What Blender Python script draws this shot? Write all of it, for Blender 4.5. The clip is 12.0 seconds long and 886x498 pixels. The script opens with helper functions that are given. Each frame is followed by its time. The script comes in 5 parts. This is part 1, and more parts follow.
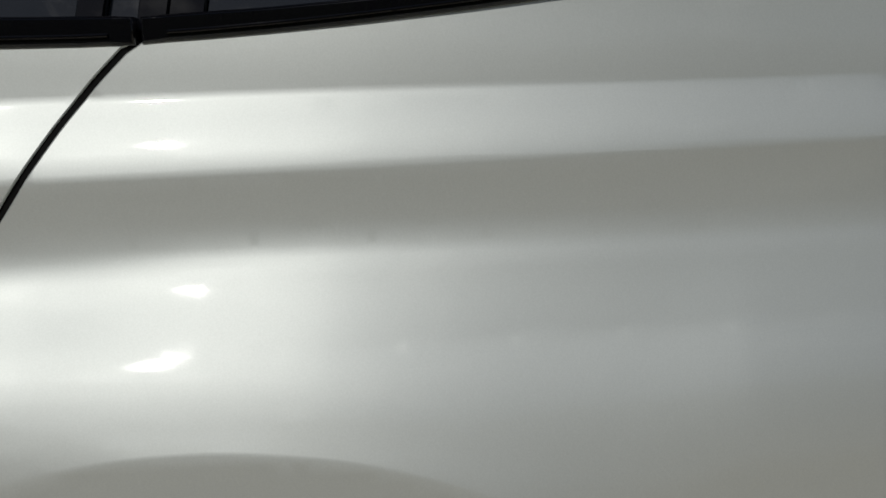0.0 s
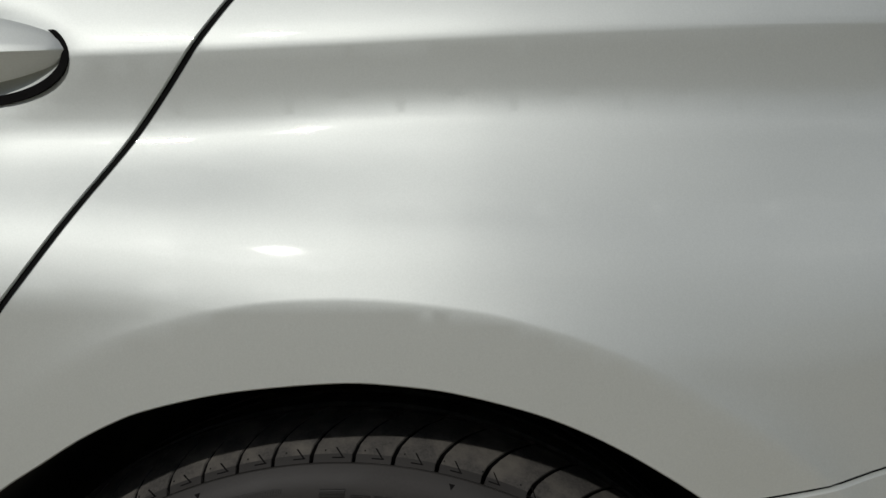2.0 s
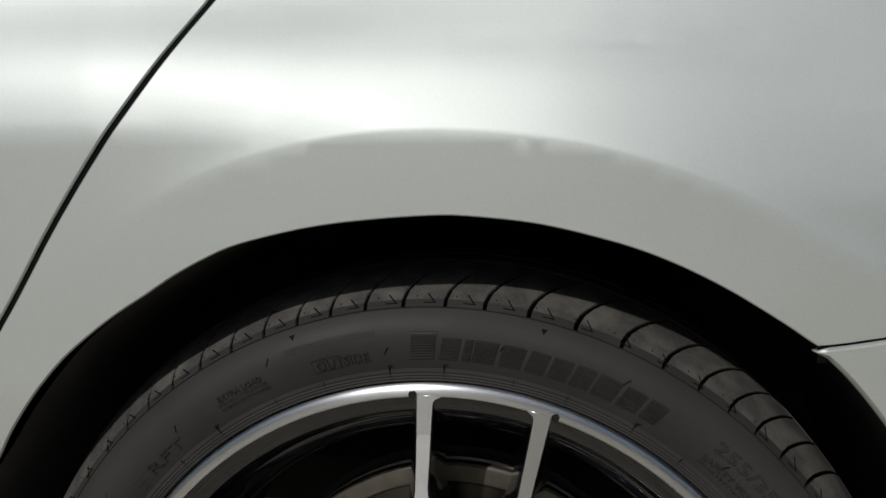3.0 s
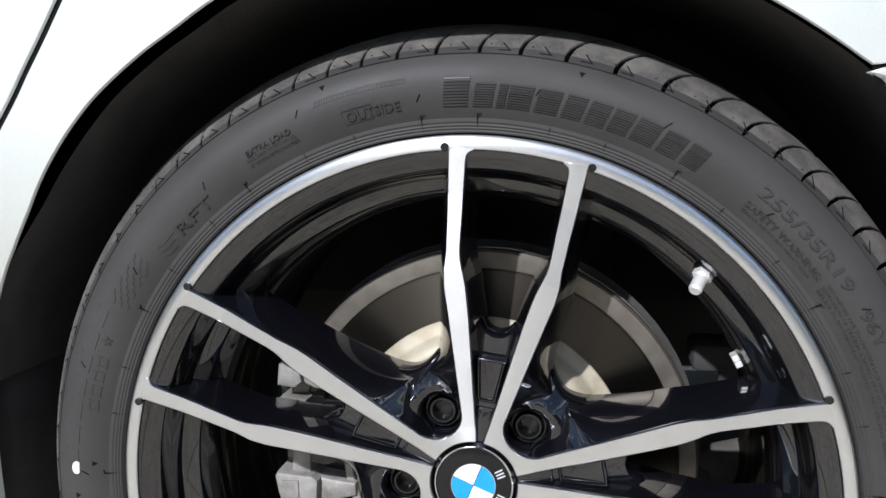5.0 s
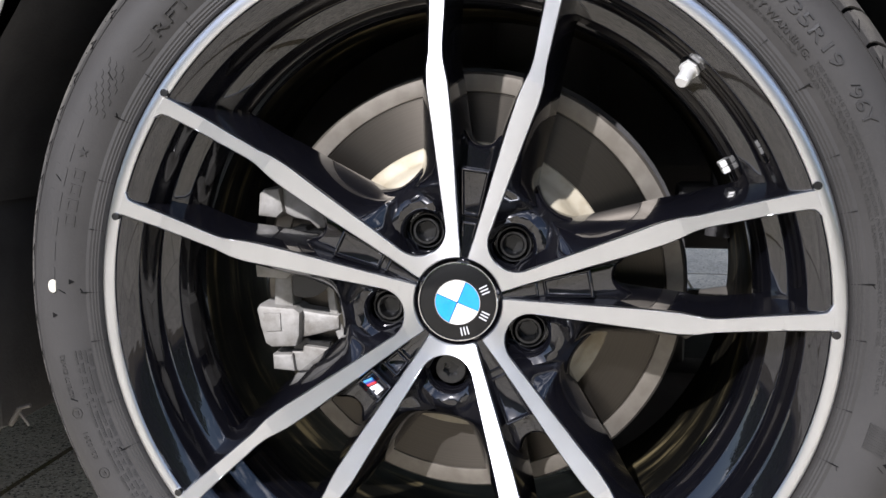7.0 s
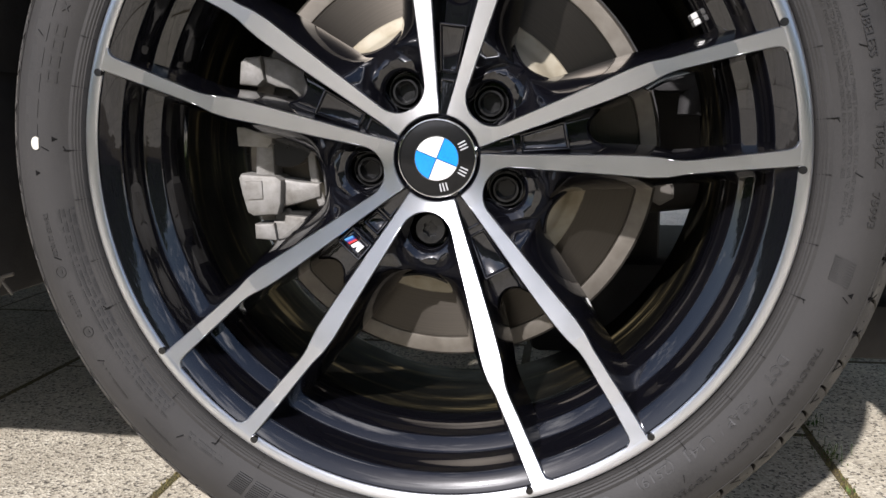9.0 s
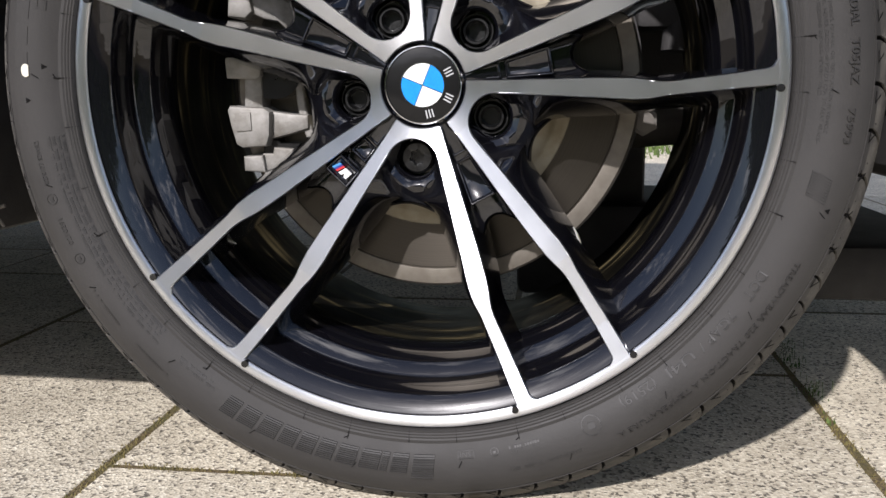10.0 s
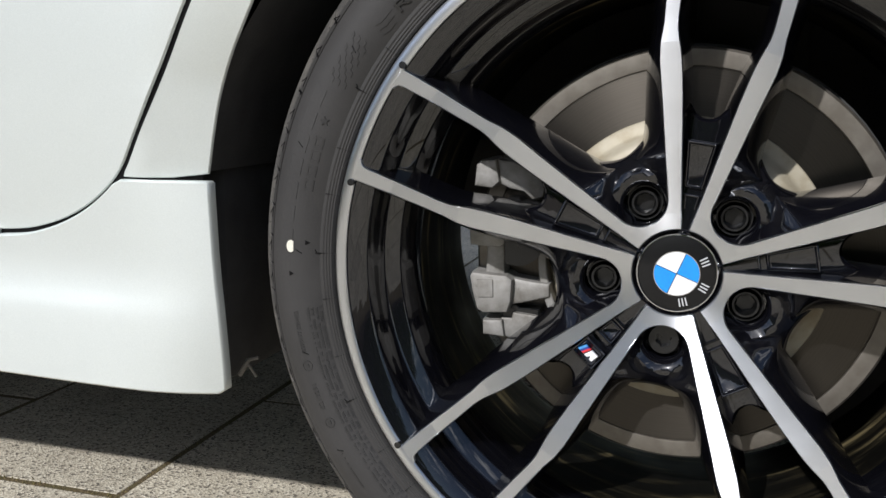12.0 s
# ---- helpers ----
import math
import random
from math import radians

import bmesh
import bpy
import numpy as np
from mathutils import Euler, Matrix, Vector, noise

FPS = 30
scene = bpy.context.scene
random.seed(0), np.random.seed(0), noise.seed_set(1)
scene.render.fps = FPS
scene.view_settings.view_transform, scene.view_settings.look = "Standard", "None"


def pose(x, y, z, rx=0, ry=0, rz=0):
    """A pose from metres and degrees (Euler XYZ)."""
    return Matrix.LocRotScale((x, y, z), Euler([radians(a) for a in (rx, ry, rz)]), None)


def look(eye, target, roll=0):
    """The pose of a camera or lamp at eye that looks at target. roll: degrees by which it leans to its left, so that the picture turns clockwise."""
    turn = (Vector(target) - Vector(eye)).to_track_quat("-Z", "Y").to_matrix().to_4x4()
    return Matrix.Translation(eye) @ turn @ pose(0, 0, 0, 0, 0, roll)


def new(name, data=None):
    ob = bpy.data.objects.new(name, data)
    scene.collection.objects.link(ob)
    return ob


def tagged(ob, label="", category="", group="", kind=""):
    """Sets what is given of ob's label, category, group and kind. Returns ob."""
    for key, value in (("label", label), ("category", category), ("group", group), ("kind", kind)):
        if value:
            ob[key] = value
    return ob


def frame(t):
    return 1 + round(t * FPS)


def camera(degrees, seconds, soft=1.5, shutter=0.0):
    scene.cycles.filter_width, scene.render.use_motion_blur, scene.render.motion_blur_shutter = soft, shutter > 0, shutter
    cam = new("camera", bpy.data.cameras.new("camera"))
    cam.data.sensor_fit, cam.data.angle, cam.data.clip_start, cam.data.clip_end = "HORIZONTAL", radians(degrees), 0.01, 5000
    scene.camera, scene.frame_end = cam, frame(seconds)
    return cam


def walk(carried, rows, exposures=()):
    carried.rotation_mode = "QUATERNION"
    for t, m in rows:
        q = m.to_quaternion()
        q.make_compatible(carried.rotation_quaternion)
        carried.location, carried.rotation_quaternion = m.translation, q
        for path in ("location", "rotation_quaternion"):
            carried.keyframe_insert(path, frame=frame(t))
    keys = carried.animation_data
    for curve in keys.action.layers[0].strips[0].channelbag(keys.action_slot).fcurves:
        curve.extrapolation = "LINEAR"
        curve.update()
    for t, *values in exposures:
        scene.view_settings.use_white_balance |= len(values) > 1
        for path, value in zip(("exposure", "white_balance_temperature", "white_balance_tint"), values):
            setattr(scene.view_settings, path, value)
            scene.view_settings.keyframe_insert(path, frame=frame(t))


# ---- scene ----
cam = camera(54.0, 12.0)
PATH = [
    (0, (0.1138, -0.5479, 0.9518), (0.2844, 1.4300, 0.6011), -0.67),
    (0.5, (0.1258, -0.5588, 0.9009), (0.2727, 1.3890, 0.6145), -0.62),
    (1, (0.1438, -0.5614, 0.8927), (0.2254, 1.3930, 0.6250), -0.58),
    (1.5, (0.1037, -0.5645, 0.8572), (0.1571, 1.4040, 0.6672), -0.23),
    (2, (0.0954, -0.5726, 0.8056), (0.0039, 1.4220, 0.6973), -0.53),
    (2.5, (0.0809, -0.5678, 0.7700), (-0.1041, 1.4160, 0.6101), -0.56),
    (3, (0.0844, -0.5716, 0.7288), (-0.1851, 1.4040, 0.5282), -0.45),
    (3.5, (0.074, -0.567, 0.702), (-0.219, 1.393, 0.436), -0.3),
    (3.7, (0.077, -0.565, 0.687), (-0.238, 1.388, 0.398), -0.6),
    (5.3, (0.084, -0.572, 0.565), (-0.26, 1.378, 0.277), 0.0),
    (5.5, (0.083, -0.572, 0.55), (-0.261, 1.377, 0.263), 0.0),
    (6, (0.083, -0.573, 0.522), (-0.259, 1.375, 0.224), 0.0),
    (6.5, (0.086, -0.576, 0.488), (-0.246, 1.373, 0.187), -0.0),
    (7, (0.092, -0.578, 0.459), (-0.234, 1.371, 0.148), -0.1),
    (8.8, (0.094, -0.605, 0.363), (-0.183, 1.351, 0.05), -0.1),
    (9, (0.096, -0.607, 0.359), (-0.182, 1.348, 0.039), -0.2),
    (9.5, (0.1, -0.617, 0.337), (-0.168, 1.335, -0.005), -0.3),
    (10, (0.102, -0.625, 0.315), (-0.156, 1.327, -0.035), -0.4),
    (10.5, (0.103, -0.624, 0.315), (-0.145, 1.331, -0.03), -0.4),
    (11, (0.085, -0.614, 0.347), (-0.187, 1.341, 0.025), -0.4),
    (11.5, (0.053, -0.608, 0.391), (-0.344, 1.326, 0.077), -0.2),
    (12, (0.019, -0.618, 0.448), (-0.557, 1.267, 0.109), 0.3),
]
# stops, kelvin and tint of the filming camera's own adjustments
EXPOSURES = [(0.0, -1.62, 6600, 10), (2.0, -1.6, 6600, 10), (3.0, -1.32, 6500, 10), (3.5, -0.88, 6450, 10), (4.5, 0.0, 6100, 12), (5.5, 0.48, 5950, 14), (7.0, 0.62, 6150, 16),
             (9.0, 0.26, 6400, 16), (10.5, 0.16, 6450, 16), (11.4, 0.18, 6400, 15), (12.0, -0.16, 6250, 12)]
walk(cam, [(t, look(eye, aim, roll)) for t, eye, aim, roll in PATH], EXPOSURES)

# ---- daylight ----
TO_SUN = Vector((-0.37, -1.20, 0.87)).normalized()
world = bpy.data.worlds.new("world")
scene.world = world
world.use_nodes = True
wn, wl = world.node_tree.nodes, world.node_tree.links
sky = wn.new("ShaderNodeTexSky")
sky.sky_type, sky.sun_disc = "NISHITA", False
sky.sun_elevation = math.asin(TO_SUN.z)
sky.sun_rotation = math.atan2(TO_SUN.x, TO_SUN.y) % (2 * math.pi)
sky.air_density, sky.dust_density = 1.0, 0.6
coord = wn.new("ShaderNodeTexCoord")
clouds = wn.new("ShaderNodeTexNoise")
clouds.inputs["Scale"].default_value, clouds.inputs["Detail"].default_value, clouds.inputs["Roughness"].default_value = 3.4, 9.0, 0.64
stretch = wn.new("ShaderNodeMapping")
stretch.inputs["Scale"].default_value = (1.0, 1.0, 2.4)
wl.new(coord.outputs["Generated"], stretch.inputs[0])
wl.new(stretch.outputs[0], clouds.inputs["Vector"])
cover = wn.new("ShaderNodeMapRange")
cover.inputs[1].default_value, cover.inputs[2].default_value = 0.53, 0.68
wl.new(clouds.outputs[0], cover.inputs[0])
mixc = wn.new("ShaderNodeMix")
mixc.data_type = "RGBA"
# thin cloud shines brighter towards the sun
near_sun = wn.new("ShaderNodeVectorMath")
near_sun.operation = "DOT_PRODUCT"
near_sun.inputs[1].default_value = TO_SUN
wl.new(coord.outputs["Generated"], near_sun.inputs[0])
glow = wn.new("ShaderNodeMapRange")
glow.interpolation_type = "SMOOTHERSTEP"
glow.inputs[1].default_value, glow.inputs[2].default_value, glow.inputs[3].default_value, glow.inputs[4].default_value = 0.988, 1.0, 24.0, 130.0
wl.new(near_sun.outputs["Value"], glow.inputs[0])
cloud_light = wn.new("ShaderNodeCombineColor")
for k in range(3):
    wl.new(glow.outputs[0], cloud_light.inputs[k])
wl.new(cloud_light.outputs[0], mixc.inputs[7])
wl.new(cover.outputs[0], mixc.inputs[0])
wl.new(sky.outputs[0], mixc.inputs[6])
wl.new(mixc.outputs[2], wn["Background"].inputs[0])
wn["Background"].inputs[1].default_value = 0.10
sun = new("sun", bpy.data.lights.new("sun", "SUN"))
sun.data.energy, sun.data.angle, sun.data.color = 5.0, radians(1.1), (1.0, 0.985, 0.962)
sun.matrix_world = look(TO_SUN * 20, (0, 0, 0))

HZ = 0.322      # height of the wheel's axis
BOLT = 43.8     # turn of the first bolt, degrees from the top


# ---- materials ----
class Mat:
    """A node material with a Principled BSDF and short ways to add texture."""

    def __init__(self, name, col, rough=0.5, metal=0.0, coat=0.0, coat_rough=0.03, spec=0.5):
        self.m = bpy.data.materials.new(name)
        self.m.use_nodes = True
        self.n, self.l = self.m.node_tree.nodes, self.m.node_tree.links
        self.b = self.n["Principled BSDF"]
        self.set("Base Color", (*col, 1))
        self.set("Roughness", rough), self.set("Metallic", metal), self.set("Specular IOR Level", spec)
        self.set("Coat Weight", coat), self.set("Coat Roughness", coat_rough)
        self.where = self.n.new("ShaderNodeTexCoord").outputs["Object"]

    def set(self, key, value):
        self.b.inputs[key].default_value = value

    def noise(self, scale, detail=4.0, rough=0.55, stretch=None):
        t = self.n.new("ShaderNodeTexNoise")
        t.inputs["Scale"].default_value, t.inputs["Detail"].default_value, t.inputs["Roughness"].default_value = scale, detail, rough
        at = self.where
        if stretch:
            mp = self.n.new("ShaderNodeMapping")
            mp.inputs["Scale"].default_value = stretch
            self.l.new(at, mp.inputs[0])
            at = mp.outputs[0]
        self.l.new(at, t.inputs["Vector"])
        return t.outputs[0]

    def ramp(self, fac, stops):
        r = self.n.new("ShaderNodeValToRGB")
        while len(r.color_ramp.elements) < len(stops):
            r.color_ramp.elements.new(0.5)
        for e, (p, c) in zip(r.color_ramp.elements, stops):
            e.position, e.color = p, (*c, 1)
        self.l.new(fac, r.inputs[0])
        return r.outputs[0]

    def mix(self, fac, a, b, mode="MIX"):
        x = self.n.new("ShaderNodeMix")
        x.data_type, x.blend_type = "RGBA", mode
        for k, v in ((0, fac), (6, a), (7, b)):
            if isinstance(v, (int, float)):
                x.inputs[k].default_value = v
            elif isinstance(v, tuple):
                x.inputs[k].default_value = (*v, 1)
            else:
                self.l.new(v, x.inputs[k])
        return x.outputs[2]

    def math(self, op, a, b=0.0):
        x = self.n.new("ShaderNodeMath")
        x.operation = op
        for k, v in ((0, a), (1, b)):
            if isinstance(v, (int, float)):
                x.inputs[k].default_value = v
            else:
                self.l.new(v, x.inputs[k])
        return x.outputs[0]

    def range(self, fac, a, b, lo, hi):
        x = self.n.new("ShaderNodeMapRange")
        for k, v in enumerate((a, b, lo, hi)):
            x.inputs[k + 1].default_value = v
        self.l.new(fac, x.inputs[0])
        return x.outputs[0]

    def radius(self):
        """Distance from the wheel's axis, for lathe marks."""
        sp = self.n.new("ShaderNodeSeparateXYZ")
        self.l.new(self.n.new("ShaderNodeNewGeometry").outputs["Position"], sp.inputs[0])
        dz = self.math("SUBTRACT", sp.outputs[2], HZ)
        return self.math("SQRT", self.math("ADD", self.math("MULTIPLY", sp.outputs[0], sp.outputs[0]), self.math("MULTIPLY", dz, dz)))

    def turned(self, amount):
        """Stretches the gloss across lathe marks that run round the wheel's axis."""
        sp = self.n.new("ShaderNodeSeparateXYZ")
        self.l.new(self.n.new("ShaderNodeNewGeometry").outputs["Position"], sp.inputs[0])
        to = self.n.new("ShaderNodeCombineXYZ")
        self.l.new(sp.outputs[0], to.inputs[0])
        self.l.new(self.math("SUBTRACT", sp.outputs[2], HZ), to.inputs[2])
        self.l.new(to.outputs[0], self.b.inputs["Tangent"])
        self.set("Anisotropic", amount)

    def use(self, key, out):
        self.l.new(out, self.b.inputs[key])

    def bump(self, height, strength=0.3, dist=0.001):
        x = self.n.new("ShaderNodeBump")
        x.inputs["Strength"].default_value, x.inputs["Distance"].default_value = strength, dist
        self.l.new(height, x.inputs["Height"])
        self.l.new(x.outputs[0], self.b.inputs["Normal"])


def make_materials():
    M = {}
    p = Mat("pearl_white_paint", (0.66, 0.66, 0.64), 0.5, 0.62, 0.8, 0.1)
    p.use("Base Color", p.ramp(p.noise(900, 2), [(0.3, (0.635, 0.665, 0.635)), (0.7, (0.675, 0.705, 0.675))]))
    p.use("Roughness", p.range(p.noise(3, 3), 0.3, 0.7, 0.54, 0.59))
    p.use("Coat Roughness", p.range(p.noise(14, 5, 0.6, (1, 1, 4)), 0.35, 0.7, 0.025, 0.055))
    M["paint"] = p.m

    p = Mat("tyre_rubber", (0.03, 0.03, 0.03), 0.62, 0, 0, spec=0.3)
    big, fine = p.noise(14, 4), p.noise(700, 4)
    p.use("Base Color", p.mix(p.range(fine, 0.35, 0.7, 0, 1), p.ramp(big, [(0.3, (0.0240, 0.0228, 0.0216)), (0.7, (0.0415, 0.0390, 0.0366))]), (0.0342, 0.0324, 0.0306)))
    p.use("Roughness", p.range(big, 0.3, 0.7, 0.52, 0.70))
    p.bump(fine, 0.25, 0.0004)
    M["rubber"] = p.m

    p = Mat("worn_tread_rubber", (0.05, 0.048, 0.046), 0.8, spec=0.3)
    fine = p.noise(520, 5, 0.65)
    p.use("Base Color", p.mix(p.range(p.noise(40, 5), 0.45, 0.7, 0, 1), p.ramp(fine, [(0.3, (0.042, 0.040, 0.038)), (0.7, (0.082, 0.077, 0.070))]), (0.120, 0.111, 0.096)))
    p.bump(fine, 0.4, 0.0006)
    M["tread"] = p.m

    p = Mat("raised_rubber", (0.021, 0.020, 0.019), 0.5, spec=0.45)
    p.use("Base Color", p.ramp(p.noise(60, 3), [(0.3, (0.0165, 0.0156, 0.0148)), (0.7, (0.026, 0.0246, 0.0232))]))
    M["letters"] = p.m

    # near-black for rubber details, and for shade painted into grooves, sipes and gaps
    p = Mat("black_rubber_groove_shade", (0.008, 0.008, 0.008), 0.85, spec=0.1)
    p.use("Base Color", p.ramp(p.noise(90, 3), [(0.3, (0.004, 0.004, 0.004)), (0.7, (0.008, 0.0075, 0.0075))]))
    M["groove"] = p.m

    p = Mat("machined_aluminium", (0.60, 0.585, 0.56), 0.33, 1.0)
    r = p.radius()
    p.use("Base Color", p.ramp(p.noise(22, 4), [(0.3, (0.69, 0.705, 0.73)), (0.7, (0.745, 0.76, 0.785))]))
    p.use("Roughness", p.range(p.noise(40, 4), 0.3, 0.7, 0.32, 0.35))
    p.turned(0.80)
    M["machined"] = p.m

    p = Mat("gloss_black_lacquer", (0.0045, 0.0045, 0.0055), 0.22, 0.0, 1.0, 0.02, 0.08)
    p.set("Coat IOR", 1.70)
    dust = p.noise(260, 6, 0.7)
    p.use("Base Color", p.mix(p.range(dust, 0.70, 0.80, 0, 0.4), (0.0035, 0.0035, 0.005), (0.05, 0.046, 0.042)))
    p.use("Coat Roughness", p.range(p.noise(30, 4), 0.35, 0.7, 0.008, 0.03))
    rings = p.n.new("ShaderNodeTexNoise")
    rings.noise_dimensions = "1D"
    rings.inputs["Scale"].default_value, rings.inputs["Detail"].default_value = 700.0, 3.0
    p.l.new(p.radius(), rings.inputs["W"])
    p.bump(p.mix(0.3, p.noise(55, 5, 0.6), rings.outputs[0]), 0.10, 0.0006)
    M["black"] = p.m

    p = Mat("inner_barrel", (0.02, 0.018, 0.014), 0.7, 0.0, 0.0, 0.15, 0.04)
    st = p.noise(8, 5, 0.62, (1, 7, 1))
    p.use("Base Color", p.ramp(st, [(0.48, (0.004, 0.0037, 0.003)), (0.58, (0.020, 0.017, 0.010)), (0.70, (0.13, 0.105, 0.055))]))
    p.use("Roughness", p.range(p.noise(20, 4), 0.3, 0.7, 0.4, 0.6))
    M["barrel"] = p.m

    p = Mat("brake_disc_steel", (0.34, 0.31, 0.275), 0.42, 1.0)
    r = p.radius()
    rings = p.n.new("ShaderNodeTexNoise")
    rings.noise_dimensions = "1D"
    rings.inputs["Scale"].default_value, rings.inputs["Detail"].default_value = 1100.0, 3.0
    p.l.new(r, rings.inputs["W"])
    p.use("Base Color", p.ramp(rings.outputs[0], [(0.25, (0.058, 0.052, 0.044)), (0.75, (0.074, 0.066, 0.055))]))
    p.set("Roughness", 0.38)
    p.turned(0.7)
    M["disc"] = p.m

    p = Mat("disc_edge_steel", (0.36, 0.33, 0.28), 0.5, 0.85)
    p.use("Base Color", p.ramp(p.noise(60, 5), [(0.35, (0.16, 0.143, 0.118)), (0.7, (0.225, 0.205, 0.175))]))
    M["disc_edge"] = p.m

    p = Mat("cream_zinc_coating", (0.50, 0.46, 0.36), 0.6, 0.2)
    p.use("Base Color", p.ramp(p.noise(35, 5), [(0.3, (0.25, 0.205, 0.13)), (0.5, (0.36, 0.32, 0.235)), (0.8, (0.43, 0.39, 0.31))]))
    M["hat"] = p.m

    p = Mat("cast_caliper", (0.42, 0.41, 0.39), 0.6, 0.3)
    p.use("Base Color", p.ramp(p.noise(45, 6, 0.65), [(0.28, (0.13, 0.118, 0.098)), (0.5, (0.235, 0.225, 0.205)), (0.75, (0.33, 0.32, 0.30))]))
    p.bump(p.noise(420, 3), 0.4, 0.0006)
    M["caliper"] = p.m

    p = Mat("bare_aluminium_part", (0.66, 0.65, 0.62), 0.45, 0.45)
    p.use("Roughness", p.range(p.noise(50, 4), 0.3, 0.7, 0.38, 0.52))
    M["alu"] = p.m

    p = Mat("underbody_black", (0.010, 0.010, 0.010), 0.8)
    p.use("Base Color", p.ramp(p.noise(25, 5), [(0.3, (0.022, 0.021, 0.021)), (0.8, (0.045, 0.043, 0.042))]))
    p.bump(p.noise(300, 3), 0.4, 0.001)
    M["liner"] = p.m

    p = Mat("dusty_chassis_steel", (0.09, 0.085, 0.075), 0.55, 0.5)
    p.use("Base Color", p.ramp(p.noise(18, 5), [(0.3, (0.09, 0.083, 0.072)), (0.7, (0.20, 0.185, 0.165))]))
    M["arm"] = p.m

    p = Mat("satin_black_bolt", (0.005, 0.005, 0.005), 0.33, 0.0, 0.5, 0.12, 0.3)
    p.use("Roughness", p.range(p.noise(150, 4), 0.3, 0.7, 0.25, 0.5))
    M["bolt"] = p.m

    p = Mat("gloss_black_trim", (0.004, 0.004, 0.005), 0.2, 0, 0.8, 0.02, 0.0)
    p.use("Coat Roughness", p.range(p.noise(40, 4), 0.3, 0.7, 0.015, 0.05))
    M["trim"] = p.m

    p = Mat("tinted_glass", (0.010, 0.012, 0.014), 0.03, 0.0, 1.0, 0.0)
    p.use("Roughness", p.range(p.noise(8, 3), 0.3, 0.7, 0.02, 0.05))
    M["glass"] = p.m

    for key, name, col in (("blue", "enamel_blue", (0.0, 0.26, 0.80)), ("white", "enamel_white", (0.82, 0.82, 0.82)),
                           ("dark_blue", "enamel_dark_blue", (0.02, 0.035, 0.22)), ("light_blue", "enamel_light_blue", (0.06, 0.28, 0.62)),
                           ("red", "enamel_red", (0.62, 0.02, 0.03)), ("cap_black", "enamel_black", (0.007, 0.007, 0.007)),
                           ("silver", "silver_enamel", (0.52, 0.52, 0.53)), ("dot", "chalk_white_paint", (0.72, 0.69, 0.58))):
        p = Mat(name, col, 0.35, 0, 0.0 if key == "dot" else (0.35 if key == "cap_black" else 1.0), 0.04, 0.15 if key == "cap_black" else 0.5)
        dim = tuple(c * 0.86 for c in col)
        p.use("Base Color", p.mix(p.range(p.noise(500, 3), 0.4, 0.7, 0, 1), col, dim))
        M[key] = p.m
    p = Mat("chrome", (0.72, 0.72, 0.72), 0.12, 1.0)
    p.use("Roughness", p.range(p.noise(200, 3), 0.3, 0.7, 0.08, 0.2))
    M["chrome"] = p.m

    # washed concrete slabs with pale and dark grains
    p = Mat("granite_paving", (0.42, 0.39, 0.33), 0.85)
    p.where = p.n.new("ShaderNodeNewGeometry").outputs["Position"]
    info = p.n.new("ShaderNodeObjectInfo").outputs["Random"]
    grain = p.n.new("ShaderNodeTexVoronoi")
    grain.inputs["Scale"].default_value = 360.0
    p.l.new(p.where, grain.inputs["Vector"])
    sep = p.n.new("ShaderNodeSeparateColor")
    p.l.new(grain.outputs["Color"], sep.inputs[0])
    speck = p.ramp(sep.outputs[0], [(0.0, (0.12, 0.108, 0.09)), (0.12, (0.205, 0.183, 0.148)), (0.22, (0.50, 0.45, 0.36)), (0.7, (0.61, 0.555, 0.45)), (1.0, (0.76, 0.71, 0.60))])
    blot = p.ramp(p.noise(9, 5), [(0.3, (0.80, 0.78, 0.74)), (0.7, (1.08, 1.07, 1.03))])
    col = p.mix(1.0, speck, blot, "MULTIPLY")
    tone = p.n.new("ShaderNodeHueSaturation")
    p.l.new(p.range(info, 0, 1, 0.88, 1.10), tone.inputs["Value"])
    p.l.new(col, tone.inputs["Color"])
    p.use("Base Color", tone.outputs[0])
    p.bump(p.mix(0.5, grain.outputs["Distance"], p.noise(140, 4)), 0.7, 0.0025)
    M["slab"] = p.m

    p = Mat("joint_earth", (0.10, 0.085, 0.055), 0.95)
    p.where = p.n.new("ShaderNodeNewGeometry").outputs["Position"]
    p.use("Base Color", p.mix(p.range(p.noise(30, 5), 0.45, 0.65, 0, 1), p.ramp(p.noise(260, 4), [(0.3, (0.06, 0.044, 0.022)), (0.7, (0.19, 0.138, 0.066))]), (0.10, 0.088, 0.032)))
    p.bump(p.noise(350, 4), 0.8, 0.003)
    M["earth"] = p.m

    p = Mat("moss", (0.07, 0.09, 0.02), 0.9)
    p.use("Base Color", p.ramp(p.noise(80, 4), [(0.3, (0.075, 0.062, 0.020)), (0.6, (0.19, 0.155, 0.055)), (0.75, (0.15, 0.16, 0.045))]))
    M["moss"] = p.m
    p = Mat("grass", (0.06, 0.12, 0.02), 0.8)
    p.use("Base Color", p.ramp(p.noise(3, 5), [(0.3, (0.04, 0.085, 0.014)), (0.7, (0.12, 0.17, 0.04))]))
    M["grass"] = p.m
    return M


M = make_materials()


